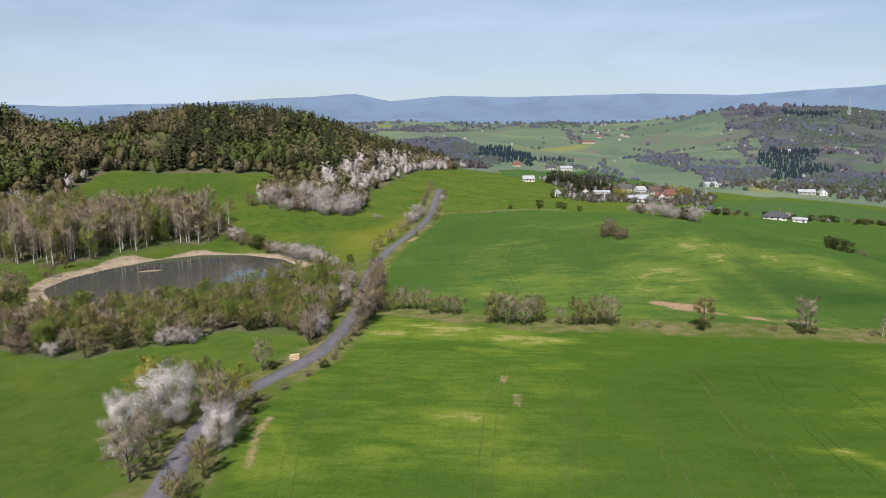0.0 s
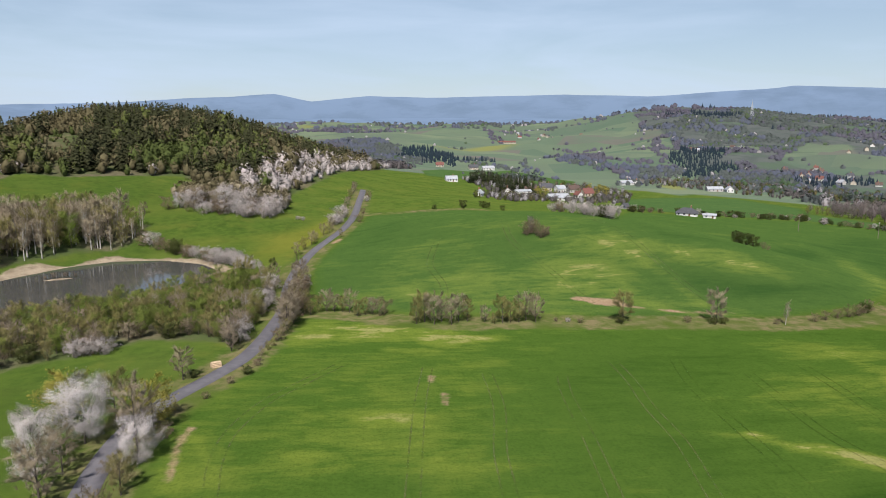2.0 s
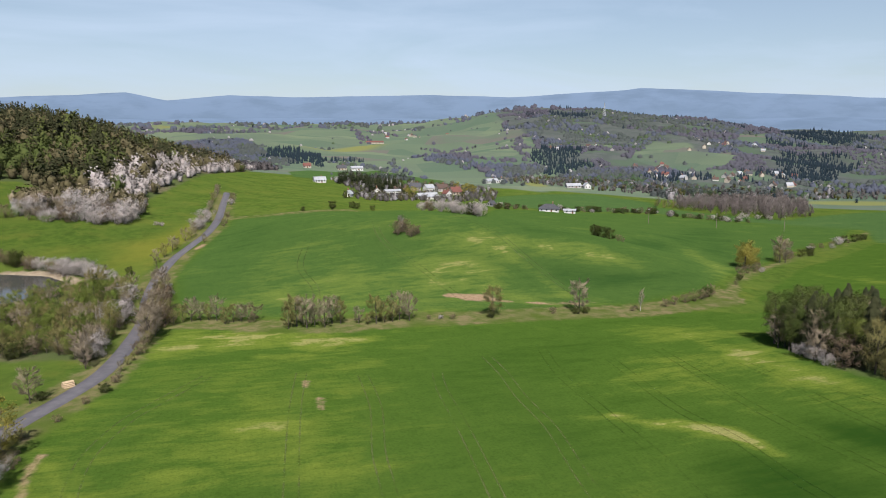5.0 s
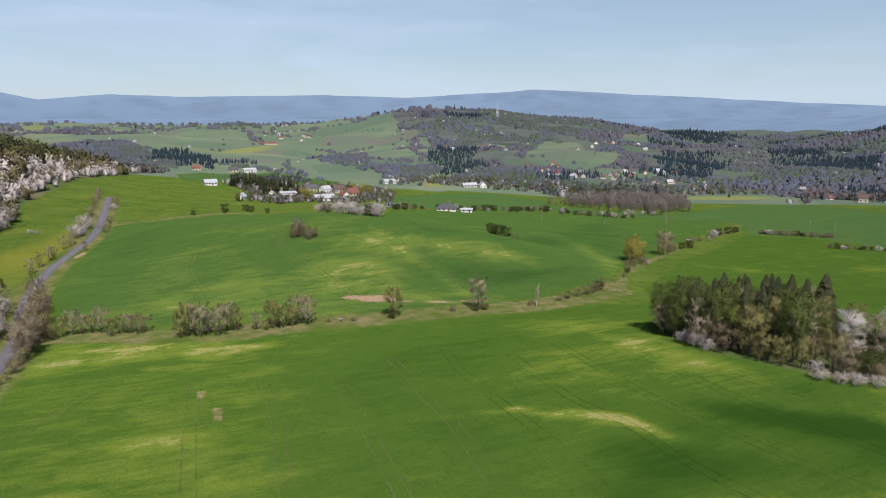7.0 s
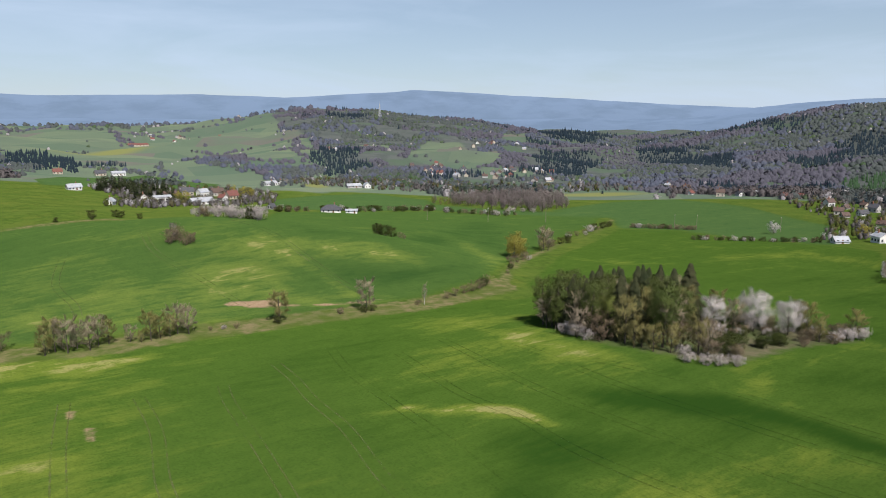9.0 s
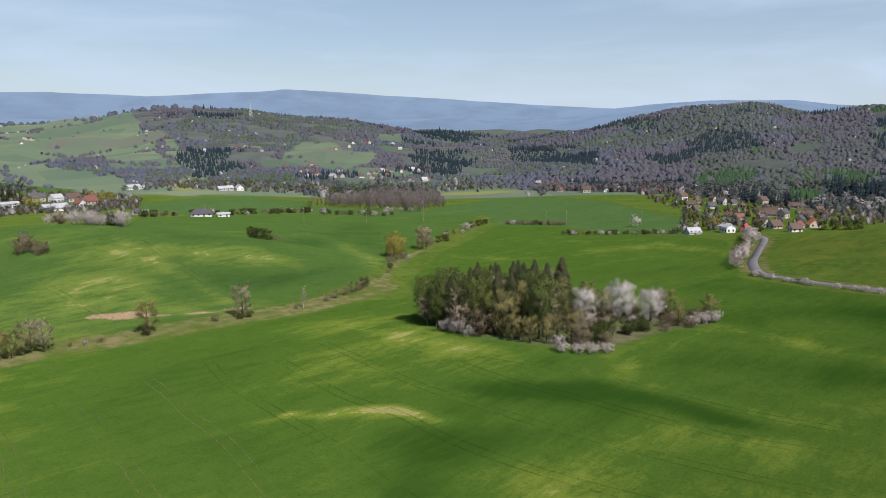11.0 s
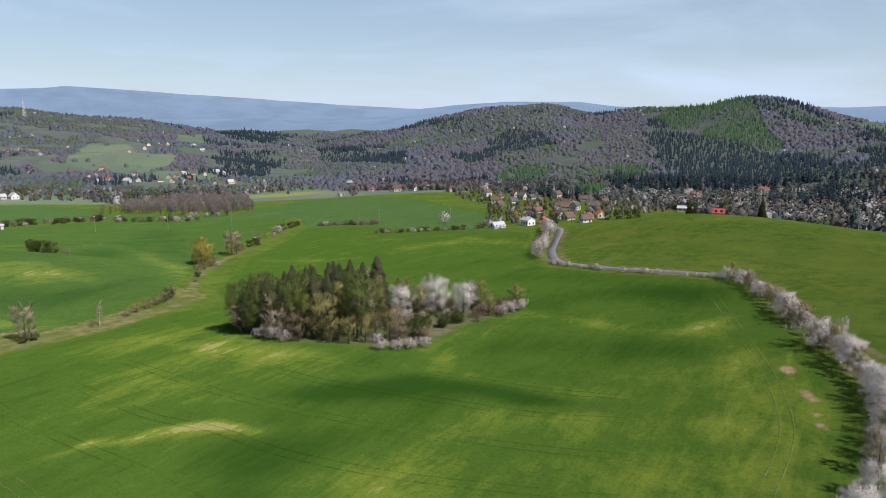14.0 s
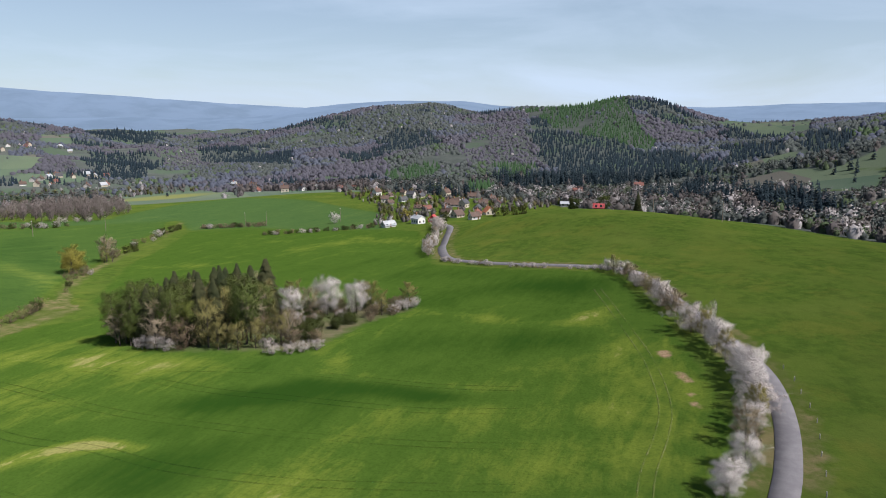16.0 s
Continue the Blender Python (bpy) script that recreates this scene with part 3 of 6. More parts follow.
paint("soil", np.maximum.reduce([w_ - line_distance(q, gx, gy) for w_, q in marks]).clip(-10, 10))
# paler and lusher drifts in the corn: line, half width, strength
near_ = dist < 420
nx_, ny_ = gx[near_], gy[near_]
thin_ = np.zeros(len(nx_))


def drift(line, width, strength):
    thin_[:] += strength * np.exp(-(line_distance(line, nx_, ny_) / (1.5 * width)) ** 2)


drift([(99, 138), (98, 105), (102, 79), (107, 58), (109, 30)], 2.2, 0.45)
drift([(112, 65), (129, 65), (156, 66), (154, 56), (150, 41), (151, 28), (166, 20)], 2, 0.6)
drift([(116, 71), (142, 73), (158, 67)], 2, 0.45)
drift([(99, 52), (117, 43), (126, 23), (136, 11)], 3, 0.25)
drift([(158, 22), (142, 16), (113, 9), (92, 8)], 3.5, 0.45)
drift([(144, 6), (115, 1), (91, 1)], 2.5, 0.4)
drift([(78, 56), (93, 49), (99, 27), (108, 11)], 4, 0.4)
drift([(72, 45), (82, 30), (86, 12)], 5, 0.4)
drift([(80, 113), (76, 92), (82, 76)], 2.5, 0.3)
drift([(62, 87), (67, 84), (70, 79), (72, 73)], 1.3, 0.6)
drift([(142, 74), (178, 65), (193, 28)], 7, -0.45)
drift([(126, 61), (135, 46), (139, 28)], 5, -0.4)
drift([(104, 77), (102, 56), (103, 36), (107, 29)], 2.2, -0.5)
drift([(72, 86), (84, 80), (93, 69), (97, 60)], 3, -0.45)
drift([(60, 73), (67, 62), (72, 57)], 4, -0.35)
drift([(80, 44), (87, 30)], 2.5, -0.25)
drift([(65, 105), (79, 113), (95, 108), (98, 92)], 5, 0.4)
drift([(87, 134), (107, 131), (100, 107)], 5, 0.35)
drift([(91, 94), (96, 74), (111, 63)], 2.5, 0.3)
drift([(57, 93), (60, 88), (64, 87), (70, 82), (71, 73)], 0.9, 0.9)
drift([(41, 96), (48, 94), (57, 92)], 0.9, 0.6)
drift([(58, 77), (64, 79), (79, 85)], 2.5, 0.25)
drift([(62, 58), (70, 57), (66, 49)], 3.5, 0.45)
drift([(68, 46), (84, 47), (95, 46)], 4, 0.35)
drift([(50, 127), (66, 135), (75, 136)], 7, -0.3)
drift([(36, 116), (40, 100), (47, 87)], 6, -0.25)
drift([(65, 74), (84, 74), (97, 66)], 4, -0.4)
drift([(54, 61), (67, 65), (82, 56), (102, 52), (100, 43)], 3.5, -0.5)
drift([(110, 46), (130, 33), (149, 17)], 5, -0.35)
drift([(-12, 152), (-3, 156), (10, 155), (18, 150)], 5.5, 0.85)
drift([(-9, 164), (2, 163)], 5, 0.5)
drift([(-0, 102), (5, 103), (8, 103)], 2.2, 0.45)
drift([(-3, 89), (-0, 92), (8, 91)], 2.5, 0.25)
drift([(9, 89), (15, 88), (19, 83)], 2.5, 0.3)
drift([(-12, 92), (-8, 89)], 2, 0.25)
drift([(4, 140), (14, 139)], 1, 0.35)
drift([(21, 151), (28, 149)], 1, 0.8)
drift([(20, 130), (26, 131)], 1.2, 0.3)
drift([(-20, 98), (-21, 90), (-20, 81)], 2.5, 0.25)
drift([(27, 114), (18, 116)], 2, 0.3)
drift([(-24, 78), (-27, 90), (-25, 104)], 2, 0.3)
drift([(-15, 209), (-4, 226), (3, 261)], 6, -0.25)
drift([(-5, 192), (8, 196), (18, 188)], 6, 0.3)
drift([(11, 172), (32, 179), (45, 171)], 6, 0.35)
drift([(24, 203), (47, 204), (65, 198)], 9, 0.35)
drift([(50, 190), (67, 193), (78, 180)], 6, 0.4)
drift([(54, 208), (68, 208), (74, 201)], 5, 0.45)
drift([(74, 234), (83, 216), (89, 196), (90, 177)], 1.6, 0.32)
drift([(83, 226), (93, 219), (100, 214)], 4, 0.45)
drift([(110, 217), (115, 206), (118, 199)], 4, 0.5)
drift([(111, 206), (127, 203)], 5, 0.3)
drift([(21, 244), (32, 237)], 5, 0.3)
drift([(25, 264), (44, 249)], 5, 0.2)
drift([(8, 279), (41, 231), (47, 214)], 10, -0.3)
drift([(68, 225), (79, 205), (82, 192)], 7, -0.35)
drift([(106, 225), (125, 218), (150, 237)], 9, -0.3)
drift([(96, 188), (125, 195)], 7, -0.35)
drift([(102, 210), (114, 199), (124, 195)], 4, 0.5)
drift([(171, 260), (181, 250), (166, 208), (147, 178)], 4, 0.5)
drift([(84, 239), (86, 213), (90, 193), (91, 175)], 1.6, 0.28)
drift([(69, 226), (76, 218), (83, 211)], 4, 0.4)
drift([(99, 192), (122, 180), (144, 186)], 6, -0.35)
drift([(160, 235), (249, 320), (192, 240)], 8, -0.4)
drift([(96, 252), (103, 227), (121, 224)], 7, -0.25)
drift([(207, 200), (214, 181), (228, 172)], 2.5, 0.4)
drift([(262, 168), (302, 156), (307, 132)], 4, 0.45)
drift([(280, 193), (311, 170)], 3, 0.3)
drift([(208, 91), (207, 63), (182, 29)], 8, -0.4)
drift([(213, 134), (239, 114)], 8, -0.2)
thin_all = np.zeros(len(gx))
thin_all[near_] = thin_
thin_all += ellipses([(-8, 105, 34, 45, 90, 0.22), (94, 60, 32, 26, 60, -0.24), (60, 118, 24, 20, 90, -0.12), (60, 220, 90, 50, 90, 0.27)])
paint("thin", thin_all)
paint("lush", ellipses([(-85, 100, 75, 42, 80, 0.35), (-48, 118, 16, 12, 60, 0.3), (-130, 330, 60, 40, 60, 0.35)]).clip(0, 1))
paint("dandelion", ellipses([(35, 430, 110, 35, 5, 0.4), (-30, 270, 45, 14, 20, 1.0), (-14, 300, 50, 6, 8, 1.2), (-60, 275, 25, 10, 70, 0.6), (350, 95, 50, 7, 100, 1.2), (300, 20, 60, 12, 0, 0.3),
                             (285, 630, 40, 14, 10, 1.2), (500, 460, 60, 20, 120, 1.2), (200, 1180, 170, 50, 40, 1.1), (-90, 1950, 160, 90, 10, 1.4), (130, 30, 20, 14, 80, 0.3), (160, -40, 60, 20, 90, 0.25)]))


def ribbon(line, half, lift, thick=0.0):
    """A strip draped on the land, with turned-down edges."""
    p = np.asarray(line, float)
    d = np.gradient(p, axis=0)
    d /= np.linalg.norm(d, axis=1)[:, None] + 1e-9
    side = np.stack([d[:, 1], -d[:, 0]], 1)
    cols = []
    for k, drop in ((-half - 0.05, -0.25), (-half, 0), (0, 0.04), (half, 0), (half + 0.05, -0.25)):
        q = p + side * k
        cols.append(np.column_stack([q, lie(q[:, 0], q[:, 1]) + lift + drop + thick]))
    v = np.stack(cols, 1)
    n, m = v.shape[:2]
    i = (np.arange(n - 1)[:, None] * m + np.arange(m - 1)[None, :])
    f = np.stack([i, i + 1, i + m + 1, i + m], -1).reshape(-1, 4)
    return v.reshape(-1, 3), f


# roads
for line, label in ((ROAD_LEFT, "narrow grey asphalt lane running over the fields"), (ROAD_RIGHT, "grey asphalt lane curving beside a blossoming hedge")):
    tagged(new("road", mesh_of("road", *ribbon(line, 1.7, 0.09), M_ASPHALT, True)), label, "road", kind="structure")

# pond water
pv = [(x * 1.0, y * 1.0, WATER_LEVEL) for x, y in smooth_line([(cx + (cx + 85) * 0.06, cy + (cy - 218) * 0.06) for cx, cy in POND + POND[:1]], 3.0)[:-1]]
pv.append((-85, 218, WATER_LEVEL))
n_ = len(pv) - 1
tagged(new("water", mesh_of("water", pv, [(i, (i + 1) % n_, n_) for i in range(n_)], M_WATER)), "still dark pond with sandy shores", "pond", kind="structure")


# the far ranges
def far_range(name, near, far, el, nearness, seed):
    b = np.arange(-75, 150, 0.4)
    az, up = zip(*el)
    top = np.interp(b, az, up)
    wob = np.array([noise.fractal(Vector((q * 0.22, seed, 0.3)), 0.8, 2.1, 5) for q in b]) * 0.055
    v, rows_ = [], 9
    for k in range(rows_):
        s = k / (rows_ - 1)
        d = near + (far - near) * s
        h = EYE_HEIGHT + far * np.tan(np.radians(top + wob))
        foot = -60.0
        prof = foot + (h - foot) * s ** 0.8
        bump = np.array([noise.fractal(Vector((q * 0.35, s * 2.5, seed)), 0.9, 2.0, 4) for q in b]) * 26 * math.sin(math.pi * s)
        v.append(np.column_stack([d * np.sin(np.radians(b)), d * np.cos(np.radians(b)), prof + bump]))
    v = np.stack(v, 0)
    m = v.shape[1]
    i = (np.arange(rows_ - 1)[:, None] * m + np.arange(m - 1)[None, :])
    f = np.stack([i, i + 1, i + m + 1, i + m], -1).reshape(-1, 4)
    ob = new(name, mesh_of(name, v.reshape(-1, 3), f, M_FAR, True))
    a = ob.data.attributes.new("nearness", "FLOAT", "POINT")
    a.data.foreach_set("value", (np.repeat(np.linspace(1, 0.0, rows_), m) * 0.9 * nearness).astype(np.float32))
    return tagged(ob, "hazy blue wooded mountain range on the horizon", "mountains", kind="structure")


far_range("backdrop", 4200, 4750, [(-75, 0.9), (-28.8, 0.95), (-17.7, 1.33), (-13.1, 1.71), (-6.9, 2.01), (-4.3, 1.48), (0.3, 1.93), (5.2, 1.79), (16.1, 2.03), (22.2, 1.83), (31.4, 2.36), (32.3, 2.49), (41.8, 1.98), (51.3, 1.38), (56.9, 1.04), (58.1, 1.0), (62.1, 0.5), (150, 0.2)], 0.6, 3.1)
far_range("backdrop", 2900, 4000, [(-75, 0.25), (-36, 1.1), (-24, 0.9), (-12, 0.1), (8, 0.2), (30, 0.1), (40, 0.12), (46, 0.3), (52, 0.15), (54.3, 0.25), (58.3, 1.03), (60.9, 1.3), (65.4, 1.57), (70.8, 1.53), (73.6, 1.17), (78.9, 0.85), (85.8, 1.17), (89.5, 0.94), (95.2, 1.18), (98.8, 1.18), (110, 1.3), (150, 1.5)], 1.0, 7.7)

# ---- plants ----

def cards(rng, centres, count, spread, size, flat=0.0, tri=True):
    """Small random leaf clumps round the centres."""
    c = np.asarray(centres)[rng.integers(0, len(centres), count)]
    c = c + rng.normal(0, 1, (count, 3)).clip(-1.35, 1.35) * spread
    a = rng.normal(0, 1, (count, 3))
    a /= np.linalg.norm(a, axis=1)[:, None]
    b = np.cross(a, rng.normal(0, 1, (count, 3)))
    b /= np.linalg.norm(b, axis=1)[:, None] + 1e-9
    if flat:
        a[:, 2] *= 1 - flat
        b[:, 2] *= 1 - flat
    s = size * rng.uniform(0.6, 1.4, (count, 1))
    if tri:
        v = np.stack([c - a * s, c + a * s * 0.7 + b * s * 0.8, c + a * s * 0.5 - b * s * 0.8], 1)
        f = np.arange(count * 3).reshape(-1, 3)
    else:
        v = np.stack([c - a * s, c + b * s * 0.75, c + a * s, c - b * s * 0.75], 1)
        k = np.arange(count)[:, None] * 4
        f = np.concatenate([k + [[0, 1, 2]], k + [[0, 2, 3]]])
    return v.reshape(-1, 3), f


def slivers(rng, roots, dirs, count, length, width, stray=0.55):
    """Fine twigs, each one thin triangle."""
    i = rng.integers(0, len(roots), count)
    p, d = np.asarray(roots)[i], np.asarray(dirs)[i]
    d = d + rng.normal(0, stray, (count, 3))
    d /= np.linalg.norm(d, axis=1)[:, None]
    s = np.cross(d, rng.normal(0, 1, (count, 3)))
    s /= np.linalg.norm(s, axis=1)[:, None] + 1e-9
    ln = length * rng.uniform(0.5, 1.4, (count, 1))
    p = p - d * ln * 0.25
    v = np.stack([p - s * width, p + s * width, p + d * ln], 1)
    return v.reshape(-1, 3), np.arange(count * 3).reshape(-1, 3)


def skeleton(rng, height, clear, spread, limbs, lean=0.55, droop=0.0, stems=1, sides=5, girth=0.022):
    """Trunk, limbs and branches; returns the wood and the twig roots with their headings."""
    wood, roots, dirs = Bag(), [], []
    for s in range(stems):
        bend = rng.normal(0, 0.035 if stems == 1 else 0.22, (2,)) * height
        off = rng.normal(0, 0.0 if stems == 1 else 0.10 * height, 2)
        hs = np.linspace(-0.02, 0.93, 6) * height * (1 if stems == 1 else rng.uniform(0.7, 1))
        u = (hs / height).clip(0, 1)
        axis = np.column_stack([off[0] + bend[0] * u ** 1.5, off[1] + bend[1] * u ** 1.5, hs])
        wood.add(*tube(axis, np.maximum(height * girth * (1 - 0.9 * u.clip(0, 1)), 0.02) / (1 if stems == 1 else 1.8), sides))
        for i in range(limbs):
            q = clear + (0.93 - clear) * (i + rng.uniform(0, 1)) / limbs
            start = np.array([np.interp(q * height, hs, axis[:, k]) for k in range(3)])
            az = i * 2.4 + rng.uniform(-0.5, 0.5) + s
            reach = spread * height * (0.45 + 0.75 * math.sin(math.pi * min(1, max(0, (q - clear) / (1.02 - clear))) ** 0.75)) * rng.uniform(0.75, 1.15)
            up = reach * lean * rng.uniform(0.6, 1.4) * (0.4 + q)
            out = np.array([math.cos(az), math.sin(az), 0])
            ts = np.array([0, 0.35, 0.7, 1.0])
            limb = start + out * reach * ts[:, None] + np.array([0, 0, 1]) * (up * ts ** 0.8 - droop * reach * ts ** 2.2)[:, None]
            limb[1:] += rng.normal(0, 0.04 * reach, (3, 3))
            wood.add(*tube(limb, height * girth * 0.42 * (1 - 0.8 * ts) * (1.15 - q), 4))
            for k in range(5):
                tpos = rng.uniform(0.3, 1.0)
                base = np.array([np.interp(tpos, ts, limb[:, c]) for c in range(3)])
                hd = out + rng.normal(0, 0.6, 3) + np.array([0, 0, 0.35 + 0.3 * lean - droop])
                hd /= np.linalg.norm(hd)
                ln = reach * rng.uniform(0.25, 0.5)
                end = base + hd * ln
                wood.add(*tube([base, end], [height * girth * 0.15, height * girth * 0.04], 3))
                for w_ in (0.35, 0.7, 1.0):
                    roots.append(base + hd * ln * w_)
                    dirs.append(hd - np.array([0, 0, droop * 1.2]))
        roots.append(axis[-1])
        dirs.append(np.array([0, 0, 1.0]))
    return wood, np.array(roots), np.array(dirs)


def crown_of(v, f, leaf):
    f, n = crown_normals(v, f)
    return mesh_of("crown", v, f, leaf, True, n)


def leafy_mesh(seed, height, clear, spread, limbs, n_cards, size, n_twigs, leaf, bark, lean=0.55, droop=0.0, stems=1, fuzz=0.05, girth=0.022, twig=0.025, upright=0.0):
    """Meshes (wood, crown) of one broadleaved tree or bush."""
    rng = np.random.default_rng(seed)
    wood, roots, dirs = skeleton(rng, height, clear, spread, limbs, lean, droop, stems, girth=girth)
    # fill the crown out to a lumpy, rounded outline
    n_env = int(95 - 45 * upright)
    out = rng.normal(0, 1, (n_env, 3))
    out /= np.linalg.norm(out, axis=1)[:, None]
    lumps = rng.normal(0, 1, (14, 3))
    lumps /= np.linalg.norm(lumps, axis=1)[:, None]
    swell = 0.66 + 0.5 * np.clip((out @ lumps.T).max(1) - 0.55, 0, 0.45) / 0.45
    far_ = swell * rng.uniform(0.25, 1.0, n_env) ** 0.45
    top_ = float(roots[:, 2].max())
    low_ = clear * height * 0.8
    wide_ = np.percentile(np.hypot(roots[:, 0], roots[:, 1]), 88)
    env = out * far_[:, None] * [wide_, wide_, (top_ - low_) / 2] + [0, 0, (top_ + low_) / 2]
    shape = 1.0 - 0.35 * np.clip((env[:, 2] - low_) / (top_ - low_) - 0.45, 0, 1)
    env[:, :2] *= shape[:, None]
    roots = np.vstack([roots, env])
    dirs = np.vstack([dirs * [1 - 0.5 * upright, 1 - 0.5 * upright, 1], out * (0.6 - 0.35 * upright) + [0, 0, 0.55 + 0.4 * upright - droop]])
    crown = Bag()
    if n_cards:
        crown.add(*cards(rng, roots, n_cards, fuzz * height, size))
    if n_twigs:
        crown.add(*slivers(rng, roots, dirs, n_twigs, 0.14 * height, twig, 0.55 - 0.27 * upright))
    (wv, wf), (cv, cf) = wood.arrays(), crown.arrays()
    k = height / np.percentile(cv[:, 2], 99.3)          # bring the crown to the height asked for
    return mesh_of("trunk", wv * k, wf, bark, True), crown_of(cv * k, cf, leaf)


def spruce_arrays(seed, height, levels, per, width=0.20, base=0.08, broad=0.34):
    rng = np.random.default_rng(seed)
    crown = Bag()
    for i in range(levels):
        q = base + (1 - base) * (i + rng.uniform(0, 0.6)) / levels
        r = width * height * (1.02 - q) ** 0.66 * rng.uniform(0.8, 1.15)
        for k in range(per):
            az = 2 * math.pi * (k + rng.uniform(0, 0.8)) / per + i
            rr = r * rng.uniform(0.7, 1.1)
            o, s = np.array([math.cos(az), math.sin(az), 0]), np.array([-math.sin(az), math.cos(az), 0])
            z = np.array([0, 0, (q + rng.uniform(-0.6, 0.6) * (1 - base) / levels) * height])
            drop = np.array([0, 0, -0.32 * rr - 0.02 * height])
            tip, wd = z + o * rr + drop, broad * rr + 0.010 * height
            midp = z + o * rr * 0.5 + np.array([0, 0, 0.02 * height])
            crown.add([z, midp + s * wd + drop * 0.6, tip, midp - s * wd + drop * 0.6, midp], [(0, 1, 4), (1, 2, 4), (2, 3, 4), (3, 0, 4)])
    if levels > 6:
        crown.add([(0.03 * height, 0, 0.93 * height), (-0.02 * height, 0.03 * height, 0.93 * height), (0, -0.03 * height, 0.93 * height), (0, 0, height * 1.01)], [(0, 1, 3), (1, 2, 3), (2, 0, 3)])
    return crown


def spruce_mesh(seed, height=16.0, levels=30, per=13, leaf=M_SPRUCE, width=0.30, base=0.08):
    trunk = Bag().add(*tube([(0, 0, -0.3), (0, 0, height * 0.5), (0, 0, height * 0.95)], [height * 0.016, height * 0.010, 0.02], 6))
    return trunk.mesh("trunk", M_BARK, True), crown_of(*spruce_arrays(seed, height, levels, per, width, base, 0.26).arrays(), leaf)


KINDS = {}


def kind_of_plant(key, name, category, label, tall, meshes):
    """Two sets of meshes: full ones, and lighter ones for plants that stand farther off."""
    KINDS[key] = (name, category, label, tall, meshes)


def both(seeds, height, clear, spread, limbs, n_cards, size, n_twigs, leaf, bark, lean=0.55, droop=0.0, stems=1, fuzz=0.05, girth=0.022, twig=0.025, upright=0.0):
    full = [leafy_mesh(s, height, clear, spread, limbs, n_cards, size, n_twigs, leaf, bark, lean, droop, stems, fuzz, girth, twig, upright) for s in seeds]
    light = [leafy_mesh(s + 500, height, clear, spread, max(4, int(limbs * 0.6)), int(n_cards * 0.55), size * 1.3, int(n_twigs * 0.5), leaf, bark, lean, droop, stems, fuzz * 1.1, girth, twig * 1.7, upright) for s in seeds]
    return full, light


kind_of_plant("cherry", "cherry_tree", "tree", "wild cherry tree in full white blossom", 8.0,
              both((11, 12, 13), 8.0, 0.12, 0.40, 26, 12500, 0.072, 2000, M_BLOSSOM, M_BARK, 0.7, fuzz=0.06, upright=0.2))
kind_of_plant("thorn", "blackthorn_bush", "bush", "low blackthorn bush covered in white blossom", 3.0,
              both((21, 22), 3.0, 0.05, 0.55, 8, 3400, 0.072, 500, M_BLOSSOM_DULL, M_BARK, 0.6, stems=3, fuzz=0.075))
kind_of_plant("bare", "bare_tree", "tree", "leafless grey-brown tree with fine twigs", 9.0,
              both((31, 32, 33), 9.0, 0.20, 0.30, 18, 300, 0.05, 7200, M_TWIG, M_BARK, 1.0, twig=0.015, upright=0.8))
kind_of_plant("bud", "budding_tree", "tree", "slender tree with olive-brown opening buds", 9.0,
              both((41, 42, 43), 9.0, 0.14, 0.23, 16, 2600, 0.072, 4200, M_BUD, M_BARK, 1.1, fuzz=0.045, twig=0.017, upright=0.8))
kind_of_plant("green", "young_leaf_tree", "tree", "tree in fresh light green spring leaf", 9.0,
              both((51, 52, 53), 9.0, 0.12, 0.28, 16, 5200, 0.10, 900, M_GREEN, M_BARK, 0.9, fuzz=0.055, upright=0.4))
kind_of_plant("birch", "birch_tree", "tree", "slim birch with white trunk and bare twigs", 11.0,
              both((61, 62, 63), 11.0, 0.26, 0.11, 16, 120, 0.07, 1500, M_TWIG, M_BIRCHBARK, 1.3, 0.0, girth=0.019, twig=0.016, upright=0.8))
M_ALDER = leaf_material("purple-grey alder twigs", (0.225, 0.185, 0.185), (0.160, 0.130, 0.134), (0.205, 0.180, 0.160), 0.1)
kind_of_plant("alder", "bare_alder", "tree", "tall bare alder with purple-grey twigs", 10.0,
              both((121, 122, 123), 10.0, 0.16, 0.24, 16, 300, 0.06, 5200, M_ALDER, M_BARK, 1.2, twig=0.018, upright=0.9))
kind_of_plant("willow", "yellow_willow", "tree", "willow glowing yellow with spring catkins", 7.0,
              both((71, 72), 7.0, 0.12, 0.40, 14, 3800, 0.11, 900, M_WILLOW, M_BARK, 0.7, fuzz=0.055))
kind_of_plant("shrub", "green_shrub", "bush", "rounded dark green shrub", 3.0,
              both((81, 82), 3.0, 0.03, 0.52, 9, 2600, 0.095, 200, M_SHRUB, M_BARK, 0.6, stems=3, fuzz=0.075))
kind_of_plant("brush", "brown_bush", "bush", "brown leafless bush with dense twigs", 3.0,
              both((91, 92), 3.0, 0.03, 0.50, 9, 1200, 0.07, 1500, M_BROWN, M_BARK, 0.7, stems=3, fuzz=0.07, twig=0.018))
kind_of_plant("spruce", "spruce_tree", "tree", "dark green narrow spruce", 15.0, ([spruce_mesh(s) for s in (101, 102, 103)], [spruce_mesh(s, levels=24, per=10) for s in (104, 105)]))
kind_of_plant("pine", "pine_tree", "tree", "tall pine with open mid-green crown", 14.0,
              both((111, 112), 14.0, 0.30, 0.19, 18, 5000, 0.14, 500, M_PINE, M_BARK, 0.35, 0.1, fuzz=0.045))

plant_rng = np.random.default_rng(5)


